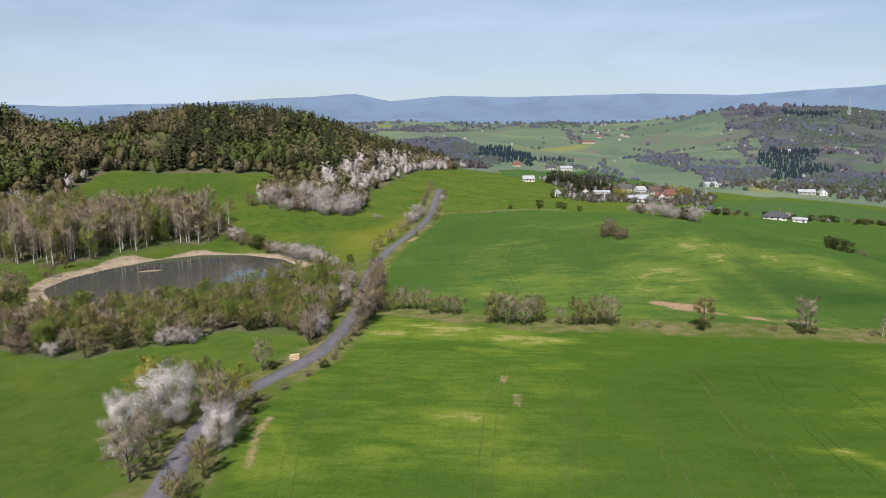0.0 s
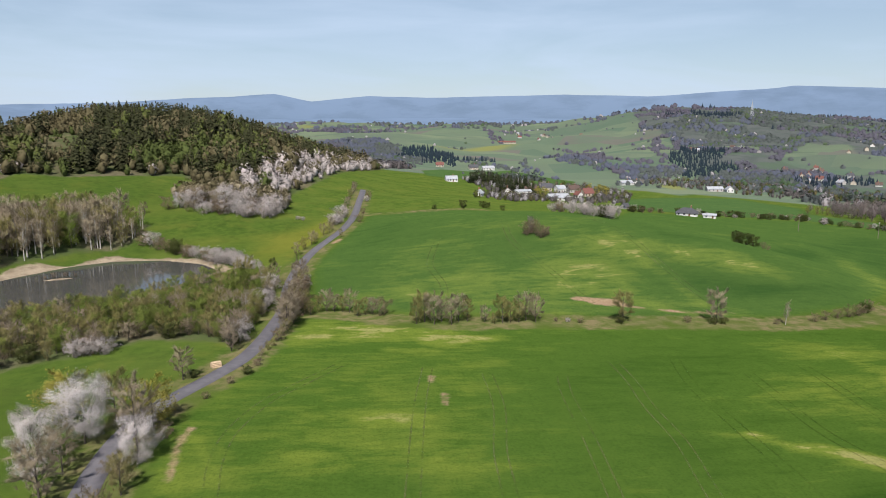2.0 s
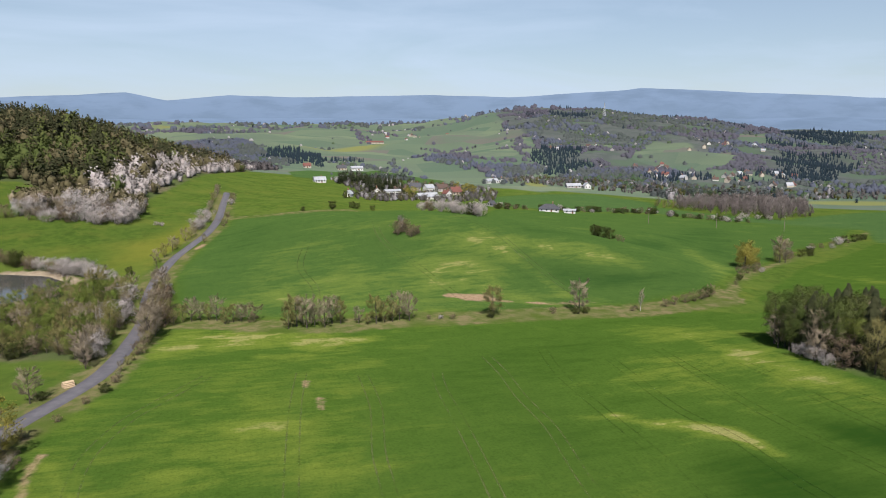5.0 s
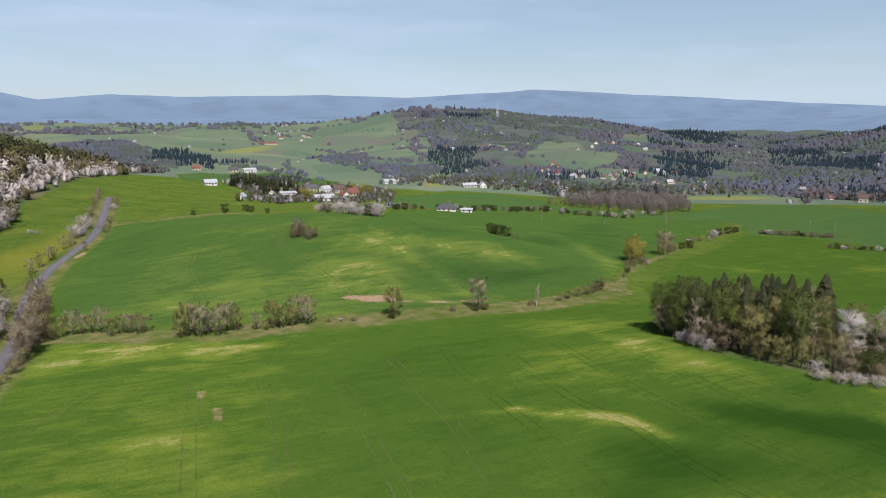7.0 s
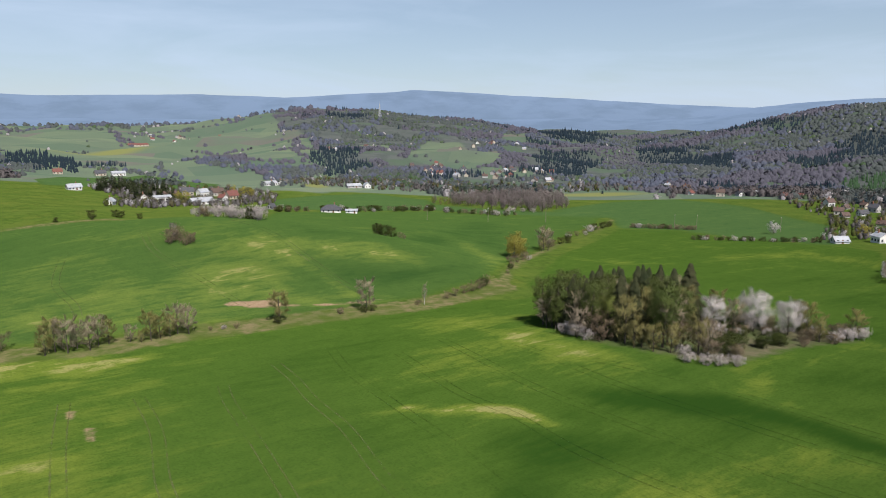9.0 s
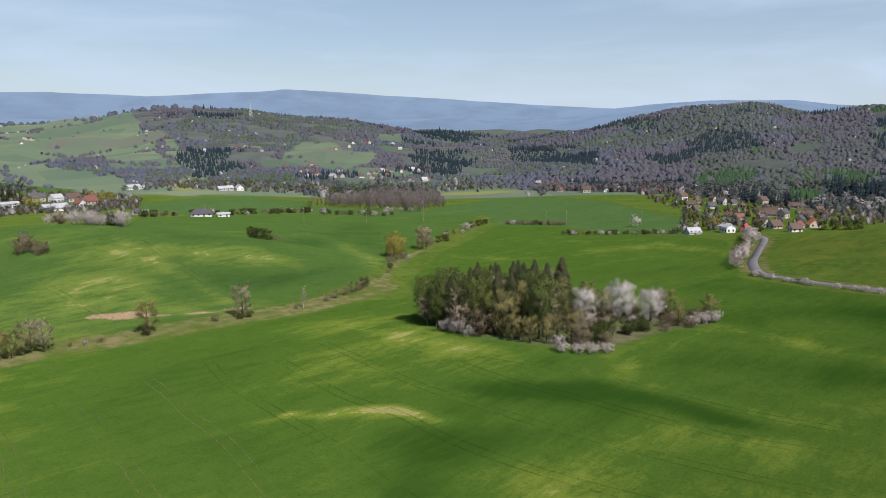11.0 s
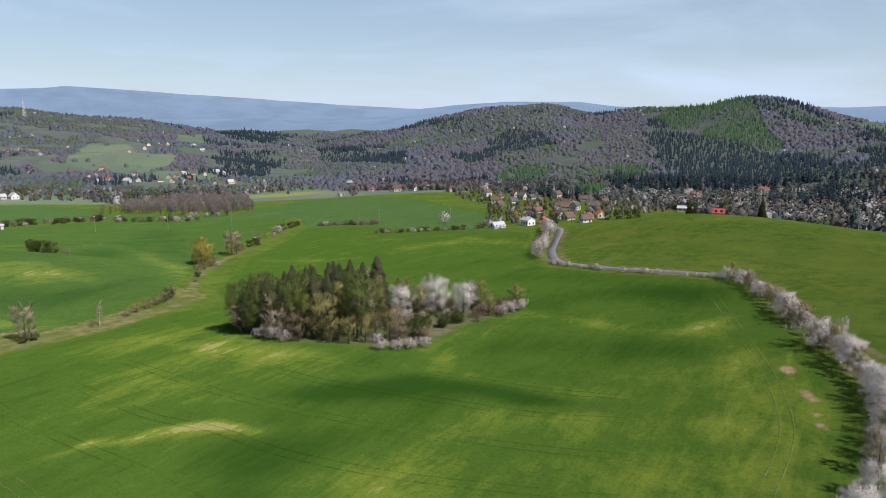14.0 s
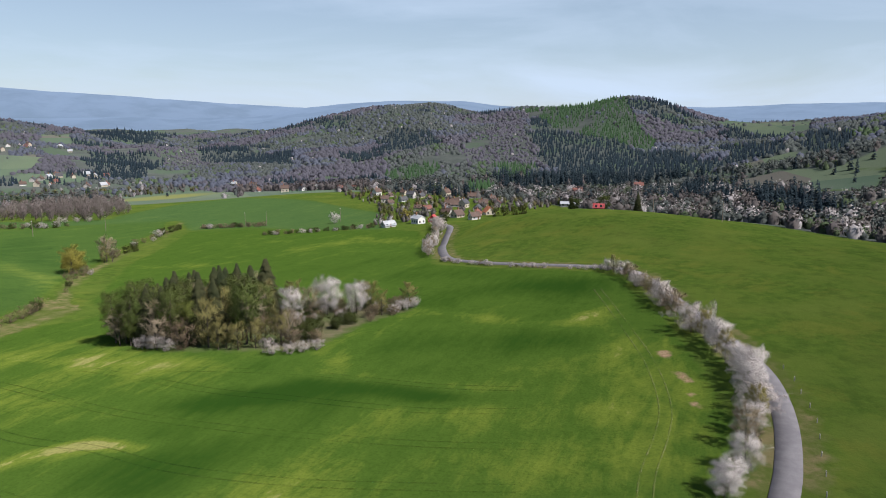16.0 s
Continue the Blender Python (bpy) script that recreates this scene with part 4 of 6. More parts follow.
def plant(key, x, y, height, label="", group=""):
    """One tree or bush, standing on the land."""
    name, category, text, tall, meshes = KINDS[key]
    meshes = meshes[0] if math.hypot(x, y) < 190 else meshes[1]
    trunk, crown = meshes[int(plant_rng.integers(0, len(meshes)))]
    top = new(name)
    top.empty_display_size = 0.5
    s = height / tall
    top.matrix_basis = pose(x, y, float(lie(x, y)) - 0.12, 0, 0, float(plant_rng.uniform(0, 360))) @ Matrix.Diagonal((s * plant_rng.uniform(0.92, 1.12), s * plant_rng.uniform(0.92, 1.12), s, 1))
    part("trunk", trunk, top)
    part("crown", crown, top)
    return tagged(top, label or text, category, group)


def scatter(poly, gap, rng):
    """Jittered points inside a polygon, about gap metres apart."""
    p = np.array(poly)
    xs, ys = np.arange(p[:, 0].min(), p[:, 0].max() + gap, gap), np.arange(p[:, 1].min(), p[:, 1].max() + gap, gap)
    x, y = [q.ravel() for q in np.meshgrid(xs, ys)]
    x, y = x + rng.uniform(-0.9, 0.9, len(x)) * gap, y + rng.uniform(-0.9, 0.9, len(x)) * gap
    k = inside(poly, x, y)
    return x[k], y[k]


def choose(rng, table):
    keys, odds = zip(*table)
    return keys[int(rng.choice(len(keys), p=np.array(odds) / sum(odds)))]


rng = np.random.default_rng(8)
# trees where the left lane dips out of sight
for key, x, y, h in (("cherry", -44.2, 92, 8.0), ("cherry", -40.6, 98, 10.0), ("bare", -39.6, 81.5, 8.5), ("willow", -32.6, 103, 8.0), ("cherry", -31.2, 91, 6.8), ("bare", -33, 96.5, 10.5),
                     ("bud", -30.6, 82.5, 6.0), ("willow", -46, 105, 9.0), ("bare", -40, 89, 7.0), ("brush", -33, 87, 3.0), ("bud", -39, 106, 8.5), ("thorn", -44, 88, 3.0), ("brush", -30, 98.5, 2.5),
                     ("brush", -32, 78, 3.5), ("bud", -31, 74, 5.0)):
    plant(key, x, y, h, group="trees at the near lane")
# sparse trees along the left lane
for key, x, y, h in (("bare", -33.5, 124, 6.5), ("shrub", -31.8, 125, 1.6), ("brush", -24.6, 121, 1.4), ("shrub", -22.5, 126, 1.8), ("brush", -27.5, 114, 1.3), ("brush", -21.5, 131, 1.6), ("brush", -31, 108.5, 1.6)):
    plant(key, x, y, h, group="lane side growth")
for x, y in [p for p in ROAD_LEFT if 158 < p[1] < 214][::2]:
    plant(choose(rng, [("bare", 5), ("bud", 3)]), x + 3.0 + rng.uniform(-0.3, 0.8), y + rng.uniform(-1, 1), rng.uniform(6.0, 9.0), group="lane side growth")
for x, y in [p for p in ROAD_LEFT if 133 < p[1] < 215][::2]:
    plant(choose(rng, [("bare", 4), ("bud", 3), ("brush", 4), ("thorn", 1)]), x + 3.4 + rng.uniform(-0.4, 1.4), y + rng.uniform(-1, 1), rng.uniform(3.0, 8.0) if y > 150 else rng.uniform(1.5, 3.5), group="lane side growth")
    if y > 140:
        plant(choose(rng, [("bare", 5), ("bud", 3), ("thorn", 1.5)]), x - 4.4 + rng.uniform(-1.6, 0.5), y + rng.uniform(-1, 1), rng.uniform(3.5, 7.5), group="lane side growth")
for x, y in [p for p in ROAD_LEFT if 222 < p[1] < 470][::2]:
    if rng.uniform() < (0.22 if y < 255 else 0.62):
        plant(choose(rng, [("bare", 6), ("thorn", 2.5), ("bud", 3), ("shrub", 1)]), x - 4.8 + rng.uniform(-1, 0.8), y, rng.uniform(2.6, 6.2), group="lane side growth")
    if y > 262 and rng.uniform() < 0.3:
        plant(choose(rng, [("bare", 4), ("brush", 4), ("thorn", 0.5), ("bud", 2)]), x + 3.9 + rng.uniform(-0.5, 0.8), y + rng.uniform(-1, 1), rng.uniform(2.0, 4.6), group="lane side growth")
for x, y, h in ((-41, 226, 3.2), (-32, 236, 2.6)):
    plant("shrub", x, y, h)
# belt before the pond
SPIT = [(-104, 172), (-107, 180), (-112, 188)]
for x, y in zip(*scatter(POND_FRONT, 3.3, rng)):
    edge = float(-line_distance(ROAD_LEFT, x, y))
    if edge > -5 or float(line_distance(SPIT, x, y)) < 6:
        continue
    south = y < 158 or x < -100
    key = choose(rng, [("bud", 5), ("bare", 1.0), ("green", 4.5), ("brush", 2), ("shrub", 3)] if south else [("green", 7 if x > -75 else 4), ("bud", 6), ("bare", 1.5), ("birch", 1)])
    h = rng.uniform(2.5, 4.5) if key in ("brush", "shrub") else rng.uniform(4.0, 7.0) * (1.0 if y < 190 or x > -45 else 0.8)
    plant(key, x, y, h, group="thicket before the pond")
for key, x, y, h in (("thorn", -57, 143.5, 4.2), ("thorn", -54.5, 143.8, 3.6), ("thorn", -59.5, 143, 3.4), ("brush", -88, 139, 4.5), ("thorn", -80, 137, 3.4), ("bare", -92, 150, 8), ("brush", -97, 152, 6.5)):
    plant(key, x, y, h)
# birches and bushes behind the pond
for x, y in zip(*scatter(POND_BACK, 3.2, rng)):
    key = choose(rng, [("birch", 9), ("bare", 2.5), ("bud", 2), ("green", 1.2)])
    plant(key, x, y, rng.uniform(10, 15) * (0.7 if x > -95 else 1), group="birches behind the pond")
for i in range(22):
    s = i / 21
    x, y = -84 + 40 * s + rng.uniform(-1.5, 1.5), 270 - 34 * s + 4 * math.sin(3 * s) + rng.uniform(-2, 2)
    plant(choose(rng, [("brush", 4), ("thorn", 2), ("shrub", 2), ("bare", 1)]) if s < 0.75 else "thorn", x, y, rng.uniform(3.5, 6.0), group="bushes on the pond bank")
for x, y, h in ((-40, 232, 4.5), (-37, 229, 4), (-42, 236, 5), (-35, 226, 3), (-45, 239, 5.5)):
    plant("thorn", x, y, h, group="bushes on the pond bank")
for x, y in ((-124, 214), (-126, 204), (-121, 194), (-124, 224), (-119, 186), (-130, 192), (-133, 208), (-112, 180)):
    plant(choose(rng, [("brush", 3), ("bare", 2), ("bud", 2)]), x, y, rng.uniform(4, 7.5), group="bushes on the pond bank")
# far-left meadow
plant("bare", -94, 307, 5.5, "small bare bush alone in the meadow")
for i in range(42):
    s = rng.uniform()
    x, y = -86 + 46 * s, 309 + rng.uniform(-3, 14) - 4 * s
    plant(choose(rng, [("thorn", 6), ("bare", 3), ("brush", 2), ("cherry", 1)]), x, y, rng.uniform(4.5, 7.5) + 2.5 * (y > 314), group="blossoming thicket in the meadow")
for x, y in ((-30, 309), (-28, 308)):
    plant("thorn", x, y, 1.8)
# trees along the brook
for x in np.arange(-17, 4, 2.0):
    plant(choose(rng, [("bare", 4), ("bud", 3), ("brush", 2)]), x, 178 - max(0, x + 6) * 0.6 + rng.uniform(-2.5, 2.5), rng.uniform(3.5, 8), group="trees along the brook")
for x in np.arange(11.5, 42, 2.1):
    if 26.0 < x < 27.0:
        continue
    plant(choose(rng, [("bare", 3), ("bud", 4), ("brush", 1.0)]), x, 164.0 + rng.uniform(-2.0, 2.0), rng.uniform(5, 8.8) * (0.6 if 27 < x < 31 else 1), group="trees along the brook")
for key, x, y, h in (("bud", 62.4, 161.2, 8.5), ("shrub", 61.4, 160.6, 2.2), ("bare", 86.4, 160.3, 9.2), ("shrub", 85.2, 159.6, 2.0), ("shrub", 87.8, 159.8, 2.1), ("birch", 104, 159, 6.5), ("brush", 102, 159.4, 1.5), ("brush", 79, 161, 1.8),
                     ("brush", 113, 160.5, 2.6), ("brush", 116.5, 161.5, 2.8), ("brush", 120.5, 162.5, 3.0), ("brush", 124, 163, 3.2), ("brush", 127.5, 164, 3.4), ("shrub", 130.5, 166, 3.0), ("brush", 133.5, 168, 3.0),
                     ("brush", 46, 163.5, 1.2), ("brush", 52, 162, 1.4), ("thorn", 49, 163, 1.2), ("willow", 182, 211, 10.5), ("willow", 185.5, 213, 9.5), ("willow", 179.5, 209, 8.0), ("bare", 215, 230, 11.5), ("bare", 217, 229, 10.0), ("bud", 218, 233, 10.0), ("brush", 170, 200, 3.0), ("brush", 174, 201, 3.4),
                     ("brush", 181, 205, 3.4), ("shrub", 160, 188, 2.2), ("brush", 165, 193, 2.4), ("bud", 212, 228, 7.0), ("brush", 186, 209, 3.0), ("brush", 224, 236, 4.0), ("brush", 228, 238, 3.5),
                     ("brush", 152, 180, 1.8), ("thorn", 184, 205, 2.0), ("willow", 186.5, 215, 6.5)):
    plant(key, x, y, h, group="trees along the brook")
for i in range(16):
    s = i / 15
    plant(choose(rng, [("brush", 4), ("shrub", 3), ("thorn", 1)]), 236 + 80 * s + rng.uniform(-2, 2), 242 + 40 * s + rng.uniform(-3, 3), rng.uniform(2, 4.2), group="trees along the brook")
# islands of bushes on the hill field
for key, x, y, h in (("brush", 57, 241, 5.4), ("brush", 59.5, 239, 4.6), ("alder", 58, 241.5, 6.2), ("brush", 56, 239, 4.2), ("brush", 61.5, 236, 3.8), ("brush", 60, 235, 3.4), ("brush", 59, 243, 5.0), ("brush", 62.5, 238, 3.2)):
    plant(key, x, y, h, group="bush island in the corn")
for key, x, y, h in (("shrub", 136, 242, 4.4), ("shrub", 139, 241, 4.6), ("shrub", 141.5, 240, 4.0), ("shrub", 138, 244, 4.2), ("brush", 144.5, 238.5, 2.6), ("brush", 146, 237.5, 2.0)):
    plant(key, x, y, h, group="dark bush island in the corn")
for i in range(16):
    s = i / 15
    plant(choose(rng, [("thorn", 5), ("brush", 2), ("cherry", 1)]) if s < 0.75 else choose(rng, [("shrub", 3), ("thorn", 2)]), 78 + 16 * s + rng.uniform(-2, 2), 284 - 30 * s + rng.uniform(-2, 2), rng.uniform(3, 5.5), group="blossoming bushes on the crest")
for x, y, h in ((32, 331, 2.4), (47, 338, 3.6), (59, 338, 3.2), (66, 335, 2.6), (57, 340, 3.4), (46, 332, 2.2)):
    plant("shrub", x, y, h)
# the copse in the corn
for x, y in zip(*scatter(COPSE, 3.9, rng)):
    inner, west = float(depth_in(COPSE, x, y)), y - 0.55 * (x - 110)
    if inner < 1.0:
        continue
    if west > 82:
        key = choose(rng, [("spruce", 6.5), ("pine", 2.6), ("bud", 2), ("bare", 3.5), ("green", 0.8)] if west > 92 or y > 106 else [("bare", 4), ("bud", 3), ("pine", 2), ("brush", 1)]) if x < 136 else choose(rng, [("bud", 4), ("bare", 3), ("spruce", 2)])
        h = rng.uniform(10.0, 12.8) if key in ("spruce", "pine") else rng.uniform(3, 5) if key == "brush" else rng.uniform(8.5, 11.5)
        if inner < 4 and x < 120:
            key, h = choose(rng, [("pine", 3), ("bud", 1.5), ("shrub", 1), ("bare", 2.5), ("brush", 1)]), rng.uniform(5, 8.5)
    elif x < 124:
        key = choose(rng, [("brush", 3), ("bud", 2), ("bare", 2), ("thorn", 1.6), ("shrub", 1.5)])
        h = rng.uniform(2.2, 4.5) if key in ("brush", "thorn", "shrub") else rng.uniform(5, 8)
    else:
        key = choose(rng, [("brush", 5), ("shrub", 3.5), ("thorn", 0.5), ("bud", 1.2)])
        h = rng.uniform(1.8, 3.6) if key in ("brush", "thorn", "shrub") else rng.uniform(6, 8.5)
    plant(key, x, y, h, group="copse in the corn")
for key, x, y, h in (("cherry", 146, 86, 9.5), ("cherry", 150, 80, 8.0), ("cherry", 137, 91, 8.0), ("bare", 141, 88, 8.0), ("thorn", 132, 86, 3.6), ("bud", 154, 78, 8), ("thorn", 156, 70, 3.2), ("thorn", 159, 68.5, 3.0),
                     ("thorn", 161, 70, 2.6), ("thorn", 153, 71, 2.6), ("thorn", 113, 75.5, 2.4), ("thorn", 115, 73.5, 2.4), ("thorn", 117.5, 72, 2.3), ("thorn", 111, 78, 2.4), ("spruce", 134, 95, 14.5),
                     ("thorn", 107, 103, 3.4), ("thorn", 106.5, 106, 3.0), ("thorn", 106.5, 100, 2.6), ("bud", 117, 80, 8.0), ("spruce", 127, 104, 13.0), ("spruce", 124, 107, 12.8), ("spruce", 121, 110, 13.0), ("spruce", 131, 97, 13.2), ("spruce", 125.5, 101, 12.6), ("spruce", 122, 104.5, 12.8), ("spruce", 128, 98.5, 13.0), ("spruce", 118, 108, 12.2),
                     ("pine", 113, 114, 13), ("pine", 110, 117, 11.5), ("pine", 111.5, 107, 12), ("pine", 114, 103, 11.5),
                     ("spruce", 130, 100, 13.5), ("pine", 109, 111, 11)):
    plant(key, x, y, h, group="copse in the corn")
# blossoming hedge along the right lane
side = [(x, y) for x, y in ROAD_RIGHT if 88 < x < 214 and y < 28]
px, py, walked = side[0][0], side[0][1], 0.0
for (x, y), (x2, y2) in zip(side, side[1:]):
    walked += math.hypot(x2 - x, y2 - y)
    if walked > 2.7:
        walked = 0.0
        nx, ny = -(y2 - y), x2 - x
        ln = math.hypot(nx, ny)
        off = (4.8 if x < 105 else 4.1) + rng.uniform(-0.6, 0.9)
        near = x < 152
        if 92.5 < x < 97.5:
            continue
        key = choose(rng, [("cherry", 7), ("bud", 2.6), ("bare", 1), ("thorn", 1)]) if near else choose(rng, [("cherry", 3.5), ("thorn", 3), ("bare", 2.5), ("bud", 2), ("brush", 2)])
        h = rng.uniform(4.6, 6.8) if near else rng.uniform(3.6, 5.6)
        plant(key, x + nx / ln * off, y + ny / ln * off, h, group="hedge along the lane")
        if rng.uniform() < 0.6:
            plant(choose(rng, [("shrub", 2), ("brush", 3), ("thorn", 2)]), x + nx / ln * (off - 1), y + ny / ln * (off - 1), rng.uniform(1.4, 2.4), group="hedge along the lane")
for x, y, h in ((92, -5.5, 2.6), (86, -4.6, 4.6), (84, -4.2, 4.0)):
    plant("bud" if x > 90 else "cherry", x, y, h, group="hedge along the lane")
for x, y in [p for p in ROAD_RIGHT if p[0] > 213 and p[1] < 90]:
    if (40 < y < 46) or (60 < y < 66) or (76 < y < 80):
        continue
    plant(choose(rng, [("thorn", 5), ("brush", 2)]), x - 4.2 + rng.uniform(-0.7, 0.7), y + rng.uniform(-0.5, 0.5), rng.uniform(1.2, 2.1), group="low hedge along the lane")
for x, y in [p for p in ROAD_RIGHT if 246 < p[0] < 350][::2]:
    plant(choose(rng, [("thorn", 4), ("cherry", 3), ("bare", 1.5)]), x - 2.2 + rng.uniform(-1.5, 0.6), y + 4.5 + rng.uniform(-0.8, 1.6), rng.uniform(3.5, 6.2), group="hedge along the lane")
for x, y, h in ((-99, 228, 1.8), (-96, 229.5, 1.5), (-93.5, 231, 1.2), (-101, 226.5, 1.2)):
    plant("brush", x, y, h, "low brown bush on the pond islet")


# ---- woods that nobody could count ----
def far_dome(seed, width, peak):
    """A rounded, uneven crown seen from afar."""
    r = np.random.default_rng(seed)
    bag, rows_ = Bag(), []
    for z, q in ((0.0, 0.72), (0.38, 1.0), (peak, 0.62)):
        a = np.arange(6) * math.pi / 3 + r.uniform(0, 0.6) + 0.5 * len(rows_)
        rad = width * q * r.uniform(0.72, 1.25, 6)
        rows_.append(np.column_stack([rad * np.cos(a), rad * np.sin(a), z + r.uniform(-0.07, 0.09, 6)]))
    v = np.vstack(rows_ + [[(r.uniform(-0.08, 0.08), r.uniform(-0.08, 0.08), 1.0)]])
    f = [(12 + k, 12 + (k + 1) % 6, 18) for k in range(6)]
    for j in (0, 6):
        for k in range(6):
            f += [(j + k, j + (k + 1) % 6, j + 6 + k), (j + (k + 1) % 6, j + 6 + (k + 1) % 6, j + 6 + k)]
    bag.add(v, f)
    for k in range(5):
        a = r.uniform(0, 6.28)
        o, t = np.array([math.cos(a), math.sin(a), 0]), np.array([-math.sin(a), math.cos(a), 0])
        foot = o * width * 0.6 + [0, 0, r.uniform(0.35, 0.75)]
        bag.add([foot - t * 0.09, foot + t * 0.09, foot + o * 0.16 + [0, 0, 0.22]], [(0, 1, 2)])
    return bag.arrays()


def low_leafy(seed, n, height=1.0, spread=0.30, size=0.10, clear=0.15, trunk=True):
    """A leafy or twiggy crown: a soft inner mass and many small clumps round it."""
    r = np.random.default_rng(seed)
    core, faces = far_dome(seed + 70, spread * 0.62, 0.74)
    b = Bag().add(core * [1, 1, 0.72 - 0.6 * clear] + [0, 0, clear * 0.8], faces)
    c = r.normal(0, 1, (40, 3))
    c /= np.linalg.norm(c, axis=1)[:, None]
    c = c * r.uniform(0.55, 1.0, (40, 1)) * [spread, spread, (1 - clear) / 2.2] + [0, 0, (1 + clear) / 2]
    b.add(*cards(r, c, n, 0.055, size))
    if trunk:
        b.add(*tube([(0, 0, -0.05), (0, 0, 0.7)], [0.016, 0.006], 3))
    return b.arrays()


def low_spruce(seed, levels, per, width=0.19):
    return spruce_arrays(seed, 1.0, levels, per, width, 0.05).arrays()


def merge(name, protos, x, y, h, material, label, seed, round_=0.62):
    """One object holding many small trees on the land."""
    if not len(x):
        return
    r = np.random.default_rng(seed)
    z = lie(x, y)
    vs, fs, ns, n = [], [], [], 0
    pick = r.integers(0, len(protos), len(x))
    for k, (pv_, pf_) in enumerate(protos):
        i = np.where(pick == k)[0]
        if not len(i):
            continue
        a = r.uniform(0, 2 * np.pi, len(i))
        pf_, pn_ = crown_normals(pv_, pf_, round_, 0.3 if round_ < 0.7 else 4 * (round_ - 0.7))
        c, s = np.cos(a)[:, None], np.sin(a)[:, None]
        hh, wd = h[i][:, None], (h[i] * r.uniform(0.8, 1.25, len(i)))[:, None]
        v = np.stack([x[i][:, None] + wd * (pv_[None, :, 0] * c - pv_[None, :, 1] * s), y[i][:, None] + wd * (pv_[None, :, 0] * s + pv_[None, :, 1] * c),
                      z[i][:, None] - 0.3 + hh * pv_[None, :, 2]], -1)
        f = pf_[None] + (np.arange(len(i)) * len(pv_))[:, None, None] + n
        vs.append(v.reshape(-1, 3))
        ns.append(np.stack([pn_[None, :, 0] * c - pn_[None, :, 1] * s, pn_[None, :, 0] * s + pn_[None, :, 1] * c, np.broadcast_to(pn_[None, :, 2], v.shape[:2])], -1).reshape(-1, 3))
        fs.append(f.reshape(-1, 3))
        n += len(i) * len(pv_)
    tagged(new(name, mesh_of(name, np.concatenate(vs), np.concatenate(fs), material, True, np.concatenate(ns))), label, "forest", kind="stuff")


P_LEAF = [low_leafy(s, 120, spread=0.38, size=0.055) for s in (1, 2, 3)]
P_BARE = [low_leafy(s, 100, spread=0.36, size=0.050) for s in (4, 5, 6)]
P_SPRUCE = [low_spruce(s, 8, 6, 0.28) for s in (7, 8, 9)]


def far_bare(seed):
    """A leafless crown seen from afar: a sheaf of upright twig fans."""
    r = np.random.default_rng(seed)
    bag = Bag()
    for i in range(9):
        a, q = i * 2.4, math.sqrt((i + 0.5) / 9)
        foot = np.array([math.cos(a), math.sin(a), 0]) * 0.16 * q + [0, 0, r.uniform(0.0, 0.25)]
        tip = np.array([math.cos(a), math.sin(a), 0]) * 0.46 * q + [0, 0, 1.0 - 0.45 * q * q + r.uniform(-0.1, 0.08)]
        s = np.array([-math.sin(a + r.uniform(-1, 1)), math.cos(a + r.uniform(-1, 1)), 0]) * r.uniform(0.10, 0.16)
        mid_ = foot + (tip - foot) * 0.62
        bag.add([foot, mid_ + s, tip, mid_ - s], [(0, 1, 2), (0, 2, 3)])
    return bag.arrays()


def far_cone(seed, width):
    """A conifer seen from afar: two ragged skirts."""
    r = np.random.default_rng(seed)
    bag = Bag()
    for lo, hi, w_ in ((0.0, 0.68, width), (0.42, 1.0, width * 0.62)):
        a = np.arange(6) * math.pi / 3 + r.uniform(0, 1)
        rad = w_ * r.uniform(0.7, 1.15, 6)
        v = np.column_stack([rad * np.cos(a), rad * np.sin(a), lo + r.uniform(-0.04, 0.08, 6)])
        bag.add(np.vstack([v, [(0, 0, hi)]]), [(k, (k + 1) % 6, 6) for k in range(6)])
    return bag.arrays()

F_LEAF = [far_dome(s, 0.60, 0.66) for s in (21, 22, 23)]
F_BARE = [far_dome(26, 0.58, 0.64), far_dome(27, 0.52, 0.72), far_dome(28, 0.62, 0.62), far_bare(29)]
V_LEAF = [low_leafy(s, 80, spread=0.50, size=0.075, clear=0.0) for s in (12, 13, 14)]
F_SPRUCE = [far_cone(s, 0.24) for s in (24, 25, 29)]

wrng = np.random.default_rng(17)


def field_noise(x, y, scale, seed):
    return np.array([noise.noise(Vector((a * scale, b * scale, seed))) for a, b in zip(x, y)])


# the wooded hill beyond the pond
x, y = scatter(WOOD_HILL, 5.5, wrng)
keep = np.hypot(x, y) < 640
x, y = x[keep], y[keep]
sp, gn = field_noise(x, y, 0.022, 3.0), field_noise(x, y, 0.018, 9.0)
edge = depth_in(WOOD_HILL, x, y)
h = wrng.uniform(9, 17.5, len(x)) * np.clip(0.55 + edge / 40, 0.55, 1)
west = x < -182
h *= np.where(np.hypot(x + 214, y - 425) < 50, 0.38, 1.0)      # young growth in the saddle
east = (x > -66) & (y > 352) & (y - 352 < 3.4 * (x + 66) + 46)
u = wrng.uniform(0, 1, len(x))
CLEARING = [(-168, 385), (-153, 385), (-185, 506), (-207, 506)]
GREEN_EDGE = [(-122, 396), (-78, 430), (-84, 462), (-124, 438)]
u3 = wrng.uniform(0, 1, len(x))
young = depth_in(CLEARING, x, y) + 8 * sp > 0
fresh = depth_in(GREEN_EDGE, x, y) + 10 * sp > -2
h = np.where(young, h * 0.5, np.where(fresh, h * 0.85, h))
bl = (edge < 7) & (u < 0.22) | east & (edge < 34) & (u < 0.82)
